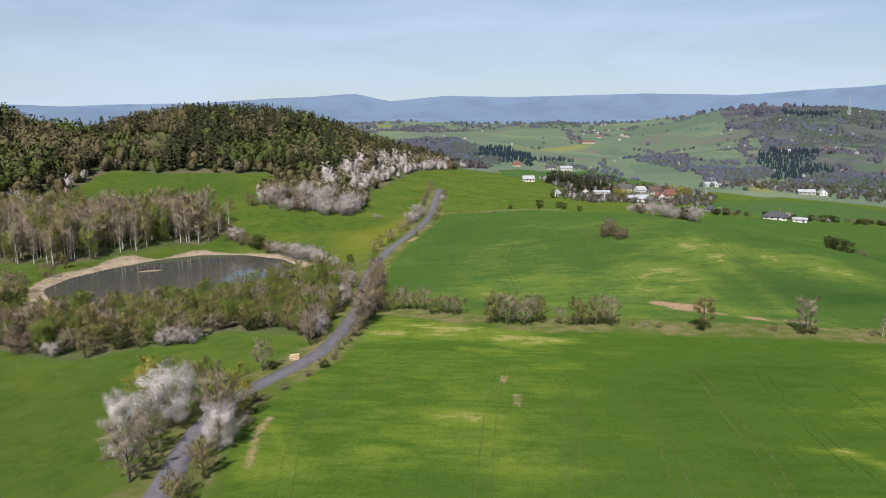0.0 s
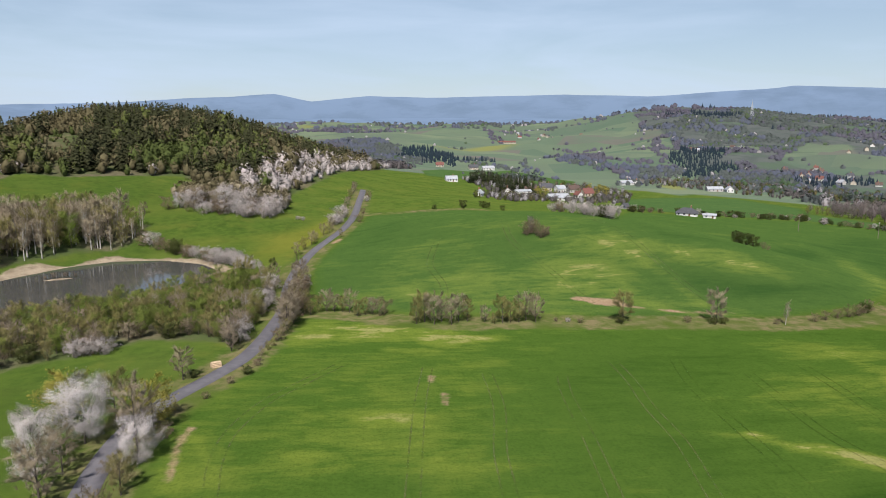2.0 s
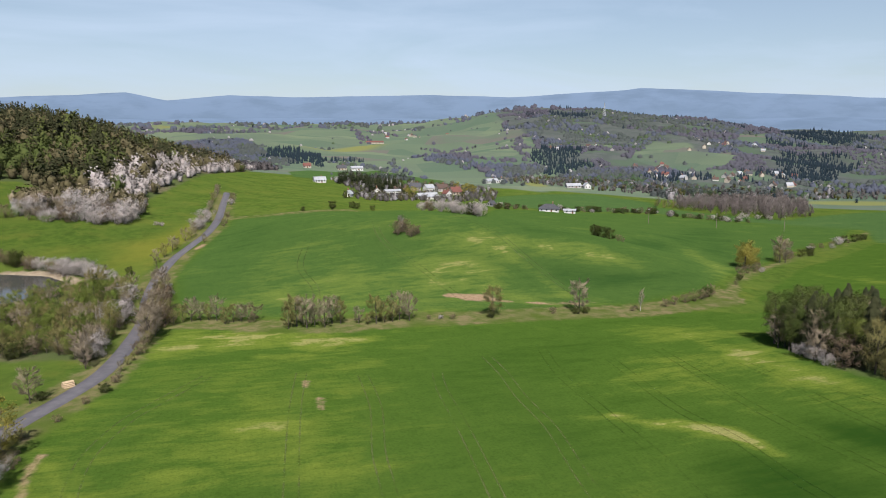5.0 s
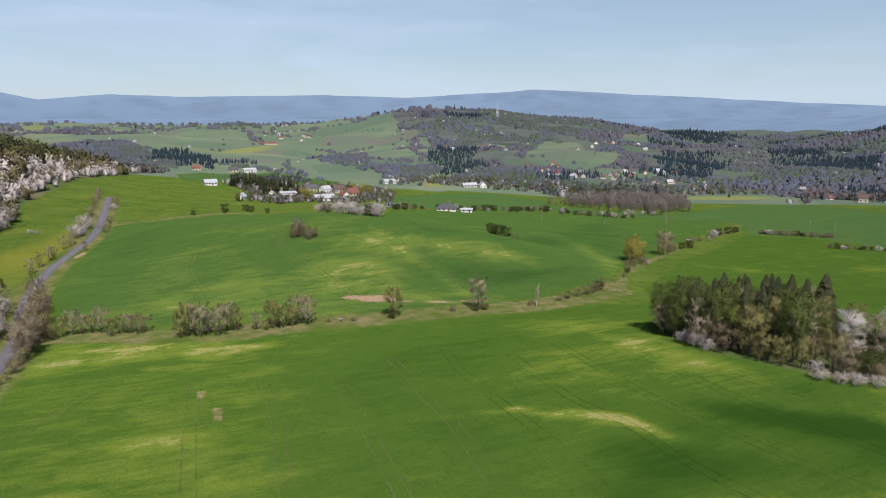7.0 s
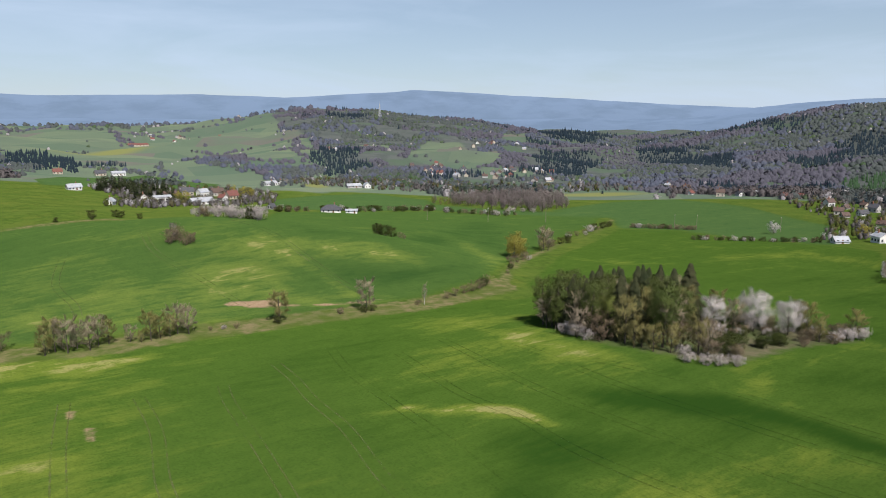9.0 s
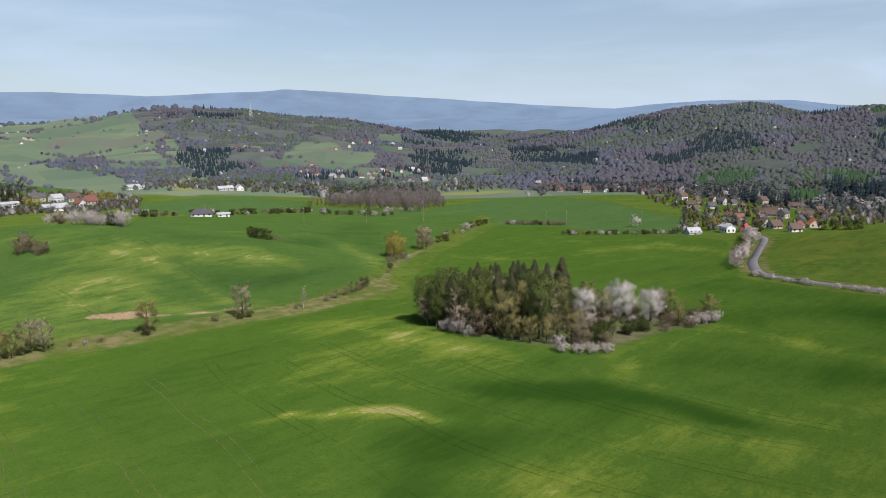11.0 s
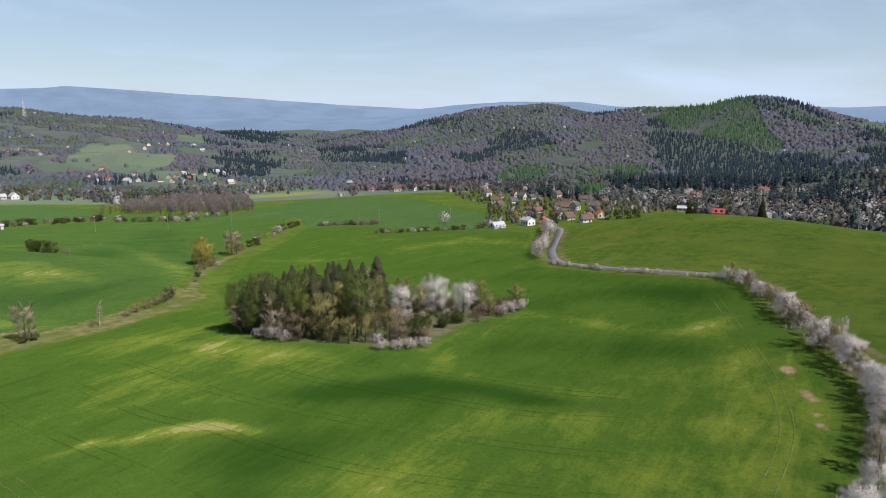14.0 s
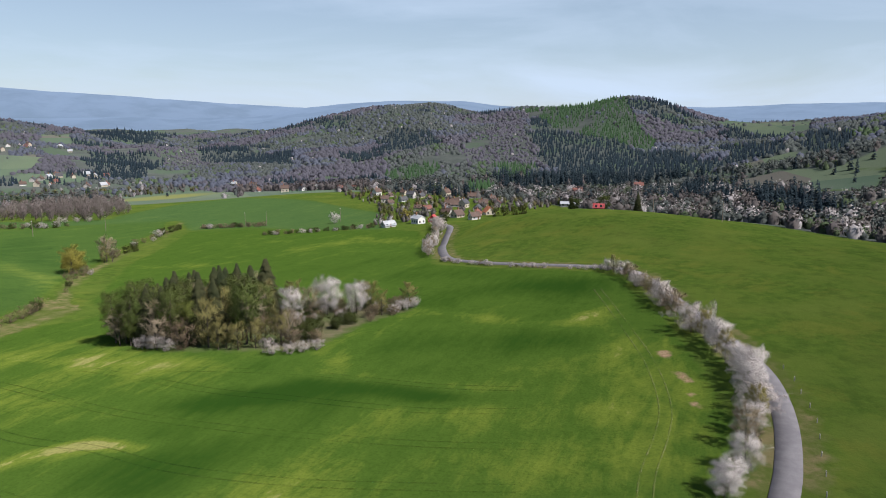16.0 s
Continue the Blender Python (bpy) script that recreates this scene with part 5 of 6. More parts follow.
con = ~bl & ~young & np.where(west, (sp > 0.20) & (edge > 14) & (u3 < 0.8), (sp + 0.35 * gn > -0.42) & (edge > 4) & (u3 < 0.9)) & ~(east & (edge < 30))
con &= ~(fresh & (u3 < 0.85))
grn = ~bl & ~con & (fresh & (u3 < 0.8) | np.where(west, (gn > 0.05) & (u3 < 0.7), (gn > 0.16) & (u3 < 0.7)))
rest = ~(bl | con | grn)
dark = con & (u < 0.9)
merge("spruce_wood", P_SPRUCE, x[dark], y[dark], h[dark] * 1.0, M_SPRUCE, "dark spruce wood on the hill", 31, 0.82)
merge("pine_wood", P_LEAF, x[con & ~dark], y[con & ~dark], h[con & ~dark], M_PINE, "pines on the wooded hill", 32, 0.82)
merge("green_wood", P_LEAF, x[grn], y[grn], h[grn], M_HILLGREEN, "hillside trees in fresh green leaf", 33, 0.82)
merge("budding_wood", P_BARE, x[rest], y[rest], h[rest], M_HILLBUD, "budding brown-olive wood on the hill", 34, 0.82)
merge("blossom_wood", P_LEAF, x[bl], y[bl], h[bl] * 0.72, M_BLOSSOM_DULL, "blossoming trees at the wood's edge", 35, 0.82)
SPUR = [(-80, 322), (-60, 318), (-40, 316), (-36, 330), (-40, 362), (-78, 372), (-92, 345)]
x, y = scatter(SPUR, 3.6, wrng)
u = wrng.uniform(0, 1, len(x))
h = wrng.uniform(5, 9, len(x))
merge("budding_wood", P_BARE, x[u < 0.55], y[u < 0.55], h[u < 0.55], M_HILLBUD, "olive-brown budding scrub in the meadow", 36, 0.82)
merge("bare_wood", P_BARE, x[u >= 0.55], y[u >= 0.55], h[u >= 0.55], M_TWIG, "grey bare scrub in the meadow", 37, 0.82)

# woods of the far hills, thinner and larger with distance
DARK_STANDS = [   # stands of spruce on the far slopes
    [(950, 1008), (1055, 1009), (1237, 1129), (1500, 1500), (1200, 1350)],
    [(1115, 847), (916, 645), (921, 593), (750, 488), (786, 593), (900, 760)],
    [(679, 755), (748, 751), (744, 698), (591, 568), (588, 628)],
    [(540, 656), (553, 639), (526, 609), (511, 622)],
    [(1140, 282), (992, 213), (936, 160), (918, 112), (882, 69), (895, 26), (705, -4), (659, 42), (626, 92), (680, 126), (771, 170), (884, 214)],
    [(1163, 127), (1152, 90), (1110, 19), (1080, 34), (1097, 85), (1109, 112)],
    [(865, -12), (837, -71), (747, -67), (725, -21)],
    [(448, -30), (418, -60), (470, -70), (522, -38)],
    [(536, 20), (556, 2), (632, 4), (640, 22)],
    [(990, 468), (983, 409), (896, 372), (877, 415)],
    [(874, -99), (862, -128), (703, -109), (721, -74)],
    [(48, 1029), (103, 1055), (126, 952), (108, 838), (78, 872), (48, 914)],
    [(457, 967), (464, 874), (423, 772), (365, 723), (348, 737), (400, 880)],
    [(672, 706), (770, 729), (660, 619), (584, 604)],
    [(640, 1330), (700, 1290), (760, 1380), (700, 1480)],
    [(372, -50), (405, -66), (420, -40), (392, -30)],
    [(70, 850), (160, 905), (168, 935), (84, 890)],
]
GREEN_SLOPE = [(1233, 325), (1300, 200), (1178, 134), (1050, 103), (948, 64), (887, 71), (923, 113), (941, 161), (997, 214), (1147, 277)]
YOUNG_STANDS = [[(754, 219), (764, 182), (681, 161), (688, 195)], [(710, 336), (764, 298), (700, 268), (633, 300)], [(611, 205), (615, 185), (553, 167), (549, 181)]]
BROWN_SLOPES = [[(886, 298), (1163, 333), (1188, 300), (869, 215), (766, 171), (766, 193), (723, 218), (793, 278)], [(1031, 864), (1116, 869), (898, 686), (792, 618), (799, 666)], [(844, 825), (1186, 990), (932, 724), (804, 644), (798, 712)]]
OLIVE_SLOPES = [[(877, 415), (844, 313), (776, 264), (744, 218), (684, 207), (612, 257), (606, 287)], [(744, -32), (782, -69), (705, -82), (657, -62), (668, -30)], [(713, 1291), (902, 1211), (722, 1020), (624, 1077)]]


def deep(polys, x, y):
    return np.maximum.reduce([depth_in(p, x, y) for p in polys])


for k, (lo, hi, gap, tall) in enumerate(((0, 700, 6.0, 7.6), (700, 1150, 5.4, 4.6), (1150, 1700, 7.4, 5.6), (1700, 2600, 15.0, 9.0))):
    x, y = scatter([(-900, -500), (-900, hi), (hi, hi), (hi, -500)], gap, wrng)
    d = np.hypot(x, y)
    b = np.degrees(np.arctan2(x, y))
    keep = (d > lo) & (d <= hi) & (b > -40) & (b < 108)
    x, y, d, b = x[keep], y[keep], d[keep], b[keep]
    pd = np.maximum.reduce([depth_in(p, x, y) for p in PASTURES])
    infar = depth_in(FAR_EDGE, x, y)
    na1, na2, na3 = field_noise(x, y, 0.0042, 1.0), field_noise(x, y, 0.0085, 5.0), field_noise(x, y, 0.02, 8.0)
    u, u2 = wrng.uniform(0, 1, len(x)), wrng.uniform(0, 1, len(x))
    dk = deep(DARK_STANDS, x, y) + 22 * na3
    dk = np.where(inside(GREEN_SLOPE, x, y), -1.0, dk)
    open_ = (pd > -3) & (u > 0.02) & (dk < 0)
    invalley = inside(VALLEY_WOOD, x, y)
    # the plain beyond the village is mostly fields with strips of trees
    strip = np.abs(np.sin(0.011 * x + 0.021 * y + 2.2 * na1)) < 0.15
    strip2 = np.abs(np.sin(0.019 * x - 0.008 * y + 2.0 * na2)) < 0.11
    plain = (infar < 0) & (d > 620) & (strip & (u2 < 0.75) | strip2 & (u2 < 0.6) | (u2 < 0.008) | invalley | (na2 > 0.40) | (dk > 0)) & (b > -10)
    glade = (d > 560) & (na3 + 0.5 * na2 < np.where((b > 16) & (b < 50), -0.10, -0.45)) | (na3 < -0.30) & (d < 640) & (b > 84)
    keep = ~open_ & ((infar > 0) & (~glade | (dk > 0)) | plain) & ~inside(WOOD_HILL, x, y)
    x, y, d, b, na1, na2, na3, u, u2, dk, infar = [q[keep] for q in (x, y, d, b, na1, na2, na3, u, u2, dk, infar)]
    h = tall * wrng.uniform(0.6, 1.3, len(x))
    dark = dk > 0
    larch = ~dark & (inside(GREEN_SLOPE, x, y) & (u2 < 0.97) | (deep(YOUNG_STANDS, x, y) + 20 * na3 > 0))
    brown = ~dark & ~larch & (deep(BROWN_SLOPES, x, y) + 25 * na3 > 0)
    olive = ~dark & ~larch & (deep(OLIVE_SLOPES, x, y) + 30 * na3 > 0)
    con = ~larch & ~brown & ~olive & (infar > 0) & (dark | (na2 + 0.3 * na3 > 0.30) & (u < 0.95) | (d < 700) & (u < 0.04))
    con |= dark
    bl = ~con & ~larch & (u2 < np.where(d < 640, 0.13, np.where(brown | olive, 0.005, 0.012)))
    bud = ~bl & ~con & ~larch & (olive & (u < 0.9) | ~brown & ((na1 + 0.4 * na3 < -0.06) & (u < 0.85) | (d < 640) & (u < 0.35) | (u < 0.015)))
    grn = bud & (u2 > 0.55) & (na3 > 0.12)
    bud &= ~grn
    rest = ~(bl | con | bud | larch | grn)
    h = np.where(con | larch, h * 1.3, np.where(brown, h * 0.7, h))
    dusk = rest & (brown | (na1 + 0.3 * na3 > 0.08))
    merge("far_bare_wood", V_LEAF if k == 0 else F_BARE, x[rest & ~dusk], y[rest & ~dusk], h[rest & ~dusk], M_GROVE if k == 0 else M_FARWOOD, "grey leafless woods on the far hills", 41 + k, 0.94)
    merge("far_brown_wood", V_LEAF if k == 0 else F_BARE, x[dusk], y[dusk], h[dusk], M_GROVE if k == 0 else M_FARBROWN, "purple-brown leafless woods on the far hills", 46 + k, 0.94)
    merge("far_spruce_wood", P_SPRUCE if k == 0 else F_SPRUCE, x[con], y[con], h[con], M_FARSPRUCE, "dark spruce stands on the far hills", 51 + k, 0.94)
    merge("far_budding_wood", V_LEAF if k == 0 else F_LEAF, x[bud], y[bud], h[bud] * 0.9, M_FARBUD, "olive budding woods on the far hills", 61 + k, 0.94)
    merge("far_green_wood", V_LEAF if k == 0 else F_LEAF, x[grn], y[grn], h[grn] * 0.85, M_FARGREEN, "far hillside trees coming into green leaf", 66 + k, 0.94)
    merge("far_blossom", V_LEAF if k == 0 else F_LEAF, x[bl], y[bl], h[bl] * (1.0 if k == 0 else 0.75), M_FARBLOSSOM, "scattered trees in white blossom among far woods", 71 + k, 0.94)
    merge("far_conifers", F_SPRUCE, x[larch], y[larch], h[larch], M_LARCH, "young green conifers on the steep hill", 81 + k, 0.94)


# ---- villages ----
M_WHITE = plain_material("white plaster", (0.66, 0.65, 0.63), (0.54, 0.53, 0.50), 0.8)
M_CREAM = plain_material("cream plaster", (0.46, 0.41, 0.33), (0.38, 0.34, 0.27), 0.8)
M_GREYWALL = plain_material("grey render", (0.42, 0.40, 0.38), (0.33, 0.31, 0.29), 0.8)
M_REDTILE = plain_material("red roof tiles", (0.170, 0.068, 0.054), (0.120, 0.052, 0.044), 1.5)
M_BRIGHTRED = plain_material("bright red sheet roof", (0.42, 0.045, 0.045), (0.33, 0.045, 0.045), 0.5, 0.5)
M_DULLRED = plain_material("faded red sheet", (0.30, 0.050, 0.052), (0.20, 0.042, 0.045), 0.6, 0.6)
M_ORANGETILE = plain_material("orange roof tiles", (0.46, 0.16, 0.075), (0.36, 0.12, 0.06), 1.5)
M_BROWNROOF = plain_material("brown roof", (0.105, 0.068, 0.056), (0.072, 0.050, 0.042), 1.5)
M_DARKROOF = plain_material("dark slate roof", (0.075, 0.075, 0.085), (0.05, 0.05, 0.055), 1.2)
M_METALROOF = plain_material("pale sheet metal roof", (0.36, 0.37, 0.39), (0.26, 0.27, 0.29), 0.5, 0.45)
M_PANE = plain_material("dark window glass", (0.035, 0.04, 0.05), (0.02, 0.025, 0.03), 0.5, 0.1, 0)
M_DOOR = plain_material("brown wooden door", (0.16, 0.09, 0.05), (0.12, 0.07, 0.04), 2.0)
M_BRICK = plain_material("chimney brick", (0.28, 0.13, 0.09), (0.2, 0.1, 0.07), 3.0)
M_TIMBER = plain_material("weathered timber", (0.22, 0.18, 0.14), (0.14, 0.115, 0.09), 2.5)
M_LOG = plain_material("cut pale logs", (0.50, 0.38, 0.24), (0.34, 0.25, 0.16), 3.0)
M_STEEL = plain_material("galvanised steel", (0.45, 0.46, 0.47), (0.36, 0.37, 0.38), 2.0, 0.45)
M_CONCRETE = plain_material("grey concrete", (0.26, 0.25, 0.235), (0.18, 0.175, 0.165), 2.0)

PANE = mesh_of("pane", *Bag().add(*box(0, 0, 0, 0.95, 0.05, 1.15)).arrays(), M_PANE)
SILL = mesh_of("window_sill", *Bag().add(*box(0, 0.03, -0.62, 1.15, 0.14, 0.07)).arrays(), M_WHITE)
DOOR = mesh_of("door", *Bag().add(*box(0, 0, 0, 1.0, 0.06, 2.05)).arrays(), M_DOOR)
CHIMNEY = mesh_of("chimney", *Bag().add(*box(0, 0, 0, 0.6, 0.6, 1.6)).add(*box(0, 0, 0.84, 0.75, 0.75, 0.12)).arrays(), M_BRICK)


def house(x, y, length, width, eaves, rise, turn, wall, roof, label, windows=3, chimney=True, hip=0.0, name="house", category="house", detail=True):
    """A gabled or hipped house; its ridge runs along its length."""
    top = new(name)
    top.matrix_basis = pose(x, y, float(lie(x, y)) - 0.3, 0, 0, turn)
    length, width, eaves, rise = length * 0.70, width * 0.75, eaves * 0.80, rise * 0.76
    l, w = length / 2, width / 2
    v = [(-l, -w, 0), (l, -w, 0), (l, w, 0), (-l, w, 0), (-l, -w, eaves), (l, -w, eaves), (l, w, eaves), (-l, w, eaves)]
    f = [(0, 1, 5), (0, 5, 4), (1, 2, 6), (1, 6, 5), (2, 3, 7), (2, 7, 6), (3, 0, 4), (3, 4, 7)]
    if not hip:
        v += [(-l, 0, eaves + rise - 0.05), (l, 0, eaves + rise - 0.05)]
        f += [(3 + 1, 7, 8), (6, 5, 9)]
    body = part("wall", mesh_of("wall", v, f, wall), top)
    o = 0.45
    drop = rise * o / w
    k = l + o - (length * hip)
    e, r_ = eaves - drop, eaves + rise
    outer = [(-l - o, -w - o, e), (l + o, -w - o, e), (l + o, w + o, e), (-l - o, w + o, e), (-k, 0, r_), (k, 0, r_)]
    inner = [(a, b, c - 0.22) for a, b, c in outer]
    rf = [(0, 1, 5), (0, 5, 4), (2, 3, 4), (2, 4, 5), (6, 11, 7), (6, 10, 11), (8, 10, 9), (8, 11, 10), (0, 6, 7), (0, 7, 1), (2, 8, 9), (2, 9, 3)]
    rf += [(3, 0, 4), (1, 2, 5)] if hip else [(0, 4, 10), (0, 10, 6), (4, 3, 9), (4, 9, 10), (1, 7, 11), (1, 11, 5), (5, 11, 8), (5, 8, 2)]
    lid = part("roof", mesh_of("roof", outer + inner, rf, roof), top)
    if chimney:
        c = part("chimney", CHIMNEY, lid)
        c.matrix_basis = pose(l * 0.35, w * 0.18, eaves + rise + 0.35)
    if detail:
        rows_ = 2 if eaves > 4.6 else 1
        for s in (-1, 1):
            for lev in range(rows_):
                for i in range(windows):
                    px_ = -l + length * (i + 0.5) / windows
                    if lev == 0 and s < 0 and i == windows // 2:
                        dr = part("door", DOOR, body)
                        dr.matrix_basis = pose(px_, s * (w + 0.02), 1.35)
                        continue
                    win = part("window", PANE, body)
                    win.matrix_basis = pose(px_, s * (w + 0.015), 1.75 + 2.7 * lev, 0, 0, 0 if s > 0 else 180)
                    part("window_sill", SILL, win)
            for q in ((-0.25, 0.25) if not hip else (0.0,)):
                win = part("window", PANE, body)
                win.matrix_basis = pose(s * (l + 0.015), width * q, 1.75, 0, 0, -90 * s)
                part("window_sill", SILL, win)
    return tagged(top, label, category, "village houses")


# the hamlet behind the crest
house(68, 560, 13, 8, 3.4, 3.0, 8, M_WHITE, M_METALROOF, "white house with pale roof above the hamlet", 4)
house(73, 450, 7, 6, 3.2, 2.6, 60, M_WHITE, M_METALROOF, "small white house with grey roof", 2)
house(118, 521, 17, 9, 4.6, 1.5, 5, M_WHITE, M_METALROOF, "long white farm building with low roof", 5, False)
house(105, 514, 7, 7, 4.0, 3.0, 80, M_WHITE, M_BROWNROOF, "small white house with brown roof", 2)
house(141, 505, 22, 12, 3.4, 3.2, 8, M_WHITE, M_METALROOF, "wide white barn with bright sheet roof", 5, False, name="barn", category="barn")
house(173, 535, 12, 9, 4.2, 4.6, 15, M_CREAM, M_REDTILE, "cream house with steep red tiled roof", 3)
house(163, 525, 8, 7, 4.0, 3.0, -70, M_WHITE, M_REDTILE, "white house with red roof", 2)
house(156, 553, 11, 8, 5.2, 3.2, 20, M_WHITE, M_METALROOF, "two-storey white house with grey roof", 3)
house(147, 561, 12, 8, 4.6, 3.8, -12, M_CREAM, M_DARKROOF, "cream house with dark steep roof", 3)
house(168, 556, 13, 9, 4.4, 3.8, 10, M_GREYWALL, M_BROWNROOF, "grey house with brown roof", 3)
house(130, 545, 14, 8, 3.6, 3.4, 2, M_GREYWALL, M_BROWNROOF, "old farm house with reddish-brown roof", 4)
house(253, 663, 18, 9, 4.0, 2.6, 12, M_WHITE, M_METALROOF, "long white house beyond the hamlet", 5)
house(266, 668, 9, 8, 4.0, 3.0, 60, M_WHITE, M_BROWNROOF, "white house with brown roof beyond the hamlet", 2)
house(161, 421, 6, 5, 2.6, 2.6, 30, M_GREYWALL, M_DARKROOF, "small grey hut with dark roof", 1, False, name="hut", category="hut")
house(189, 394, 17, 13, 3.0, 3.4, -28, M_WHITE, M_DARKROOF, "broad bungalow with dark hipped roof", 4, True, 0.33)
house(199, 386, 10, 6, 2.8, 1.0, -28, M_WHITE, M_METALROOF, "low white garage beside the bungalow", 2, False)
house(321, 590, 9, 8, 3.8, 4.0, 80, M_WHITE, M_METALROOF, "white gabled house beside a long barn", 2)
house(309, 594, 20, 8, 3.4, 2.6, -5, M_GREYWALL, M_METALROOF, "long grey barn with pale roof", 4, False, name="barn", category="barn")
house(126, 822, 15, 10, 4.2, 4.0, 5, M_CREAM, M_DARKROOF, "farm house with dark roof in the valley", 3)
house(144, 824, 20, 10, 4.2, 2.6, 5, M_WHITE, M_METALROOF, "long white farm shed in the valley", 4, False)
house(85, 812, 12, 9, 4.0, 3.6, 0, M_CREAM, M_REDTILE, "house with red roof in the valley", 3)
house(269, 1335, 50, 12, 4.2, 3.2, 10, M_CREAM, M_REDTILE, "very long red-roofed stable far off", 6, False, name="stable", category="barn")
# the village by the lane
house(345, 163, 9.5, 6.5, 2.4, 2.6, -35, M_WHITE, M_METALROOF, "barn with white sheet roof at the field's edge", 3, False, name="barn", category="barn")
house(361, 152, 9, 7, 4.7, 2.2, 60, M_WHITE, M_METALROOF, "two-storey white house with grey sheet roof", 3)
house(371, 147, 8, 6, 3.2, 2.6, 10, M_BRIGHTRED, M_BRIGHTRED, "small bright red wooden shed", 1, False, name="shed", category="shed")
house(412, 126, 9, 8, 3.2, 3.8, 35, M_CREAM, M_ORANGETILE, "house with new orange tiled roof", 3)
house(380, 125, 8, 6, 3.4, 2.8, -40, M_WHITE, M_BROWNROOF, "small white house with brown roof", 2)
house(396, 141, 10, 7, 3.2, 3.4, -20, M_CREAM, M_BROWNROOF, "house with wide brown roof", 3)
house(402, 150, 9, 8, 3.6, 3.8, 70, M_GREYWALL, M_BROWNROOF, "grey house with brown roof", 2)
house(404, 131, 7, 6, 3.0, 2.6, 0, M_WHITE, M_REDTILE, "small house with red roof", 2)
house(314, 45, 6.2, 4.4, 1.7, 1.9, 95, M_DULLRED, M_DULLRED, "red barn with red roof on the meadow's crest", 2, False, name="barn", category="barn")
house(466, 86, 17, 8, 3.4, 1.6, -80, M_GREYWALL, M_METALROOF, "long grey shed in the village", 4, False)
house(630, 57, 11, 9, 5.0, 3.2, -70, M_WHITE, M_REDTILE, "white house with red roof under the wood", 3)
house(590, 103, 12, 9, 4.4, 3.0, -60, M_CREAM, M_REDTILE, "cream house with red roof under the wood", 3)
vrng = np.random.default_rng(23)
ROOFS = [(M_BROWNROOF, "brown"), (M_REDTILE, "red tiled"), (M_DARKROOF, "dark"), (M_BROWNROOF, "brown"), (M_METALROOF, "pale grey")]
WALLS = [(M_WHITE, "white"), (M_CREAM, "cream"), (M_GREYWALL, "grey"), (M_CREAM, "cream"), (M_GREYWALL, "grey")]


def hamlet(poly, gap, small):
    for hx, hy in zip(*scatter(poly, gap, vrng)):
        (rm, rt), (wm, wt_) = ROOFS[int(vrng.integers(0, 5))], WALLS[int(vrng.integers(0, 5))]
        k = vrng.uniform(0.75, 1.15)
        house(float(hx), float(hy), 8.6 * k, 6.6 * k, (2.9 if vrng.uniform() < 0.7 else 4.9) * k, 3.0 * k, float(vrng.uniform(0, 180)), wm, rm, "%s house with %s roof among village trees" % (wt_, rt), 2, vrng.uniform() < 0.7, detail=not small)


hamlet([(425, 150), (470, 130), (530, 150), (560, 230), (540, 270), (490, 240), (440, 190)], 21, False)
hamlet([(470, 100), (560, 70), (600, 110), (540, 130)], 36, False)
hamlet([(560, 270), (600, 290), (620, 420), (580, 470), (540, 400)], 34, False)
hamlet([(490, 560), (540, 560), (610, 640), (560, 680), (500, 640)], 24, True)
hamlet([(430, 640), (490, 640), (540, 760), (480, 780)], 26, True)
hamlet([(620, 860), (720, 820), (800, 900), (700, 960)], 38, True)
hamlet([(240, 1350), (420, 1330), (400, 1450), (240, 1460)], 55, True)
hamlet([(440, 800), (520, 850), (500, 1000), (420, 960)], 45, True)

# trees and scrub about the villages
HAMLET = [(62, 430), (92, 425), (130, 470), (180, 470), (215, 540), (190, 600), (120, 610), (80, 590), (95, 500)]
x, y = scatter(HAMLET, 5.4, vrng)
x2, y2 = scatter([(345, 172), (372, 160), (410, 160), (425, 125), (450, 100), (560, 60), (610, 110), (570, 270), (520, 290), (450, 220)], 6.6, vrng)
for hx, hy in zip(*scatter([(300, 446), (340, 470), (420, 475), (430, 440), (362, 362), (330, 356), (318, 385)], 6.6, vrng)):
    plant("alder", float(hx), float(hy), float(vrng.uniform(7.5, 11.0)), group="alder grove between the fields")
for hx, hy, hh in ((297, 441, 6.0), (302, 438, 6.5), (308, 436, 5.5), (330, 436, 6.0), (336, 432, 5.0), (316, 437, 4.5)):
    plant("bud", hx, hy, hh, group="alder grove between the fields")
for hx, hy in ((318, 372), (322, 366), (326, 360), (320, 378)):
    plant("thorn", hx, hy, 3.2, group="alder grove between the fields")
for hx, hy in zip(*scatter([(152, 394), (190, 396), (222, 394), (262, 392), (296, 348), (306, 352), (270, 406), (222, 404), (190, 408), (158, 410)], 4.6, vrng)):
    if math.hypot(hx - 189, hy - 394) > 13 and math.hypot(hx - 199, hy - 386) > 9 and math.hypot(hx - 161, hy - 421) > 7:
        plant(choose(vrng, [("shrub", 4), ("brush", 4), ("thorn", 2), ("bare", 1)]), float(hx), float(hy), float(vrng.uniform(1.8, 4.2)), group="hedge behind the hill field")
x5, y5 = scatter([(270, 640), (330, 560), (420, 520), (470, 500), (560, 450), (560, 500), (420, 640), (300, 720)], 7.0, vrng)
x, y = np.concatenate([x, x2, x5]), np.concatenate([y, y2, y5])
clear_of = np.full(len(x), True)
for ob in [o for o in scene.objects if o.parent is None and o.type == "EMPTY" and o.name.split(".")[0] in ("house", "barn", "hut", "shed", "stable")]:
    clear_of &= np.hypot(x - ob.location.x, y - ob.location.y) > 9.5
clear_of &= line_distance(ROAD_RIGHT, x, y) > 5
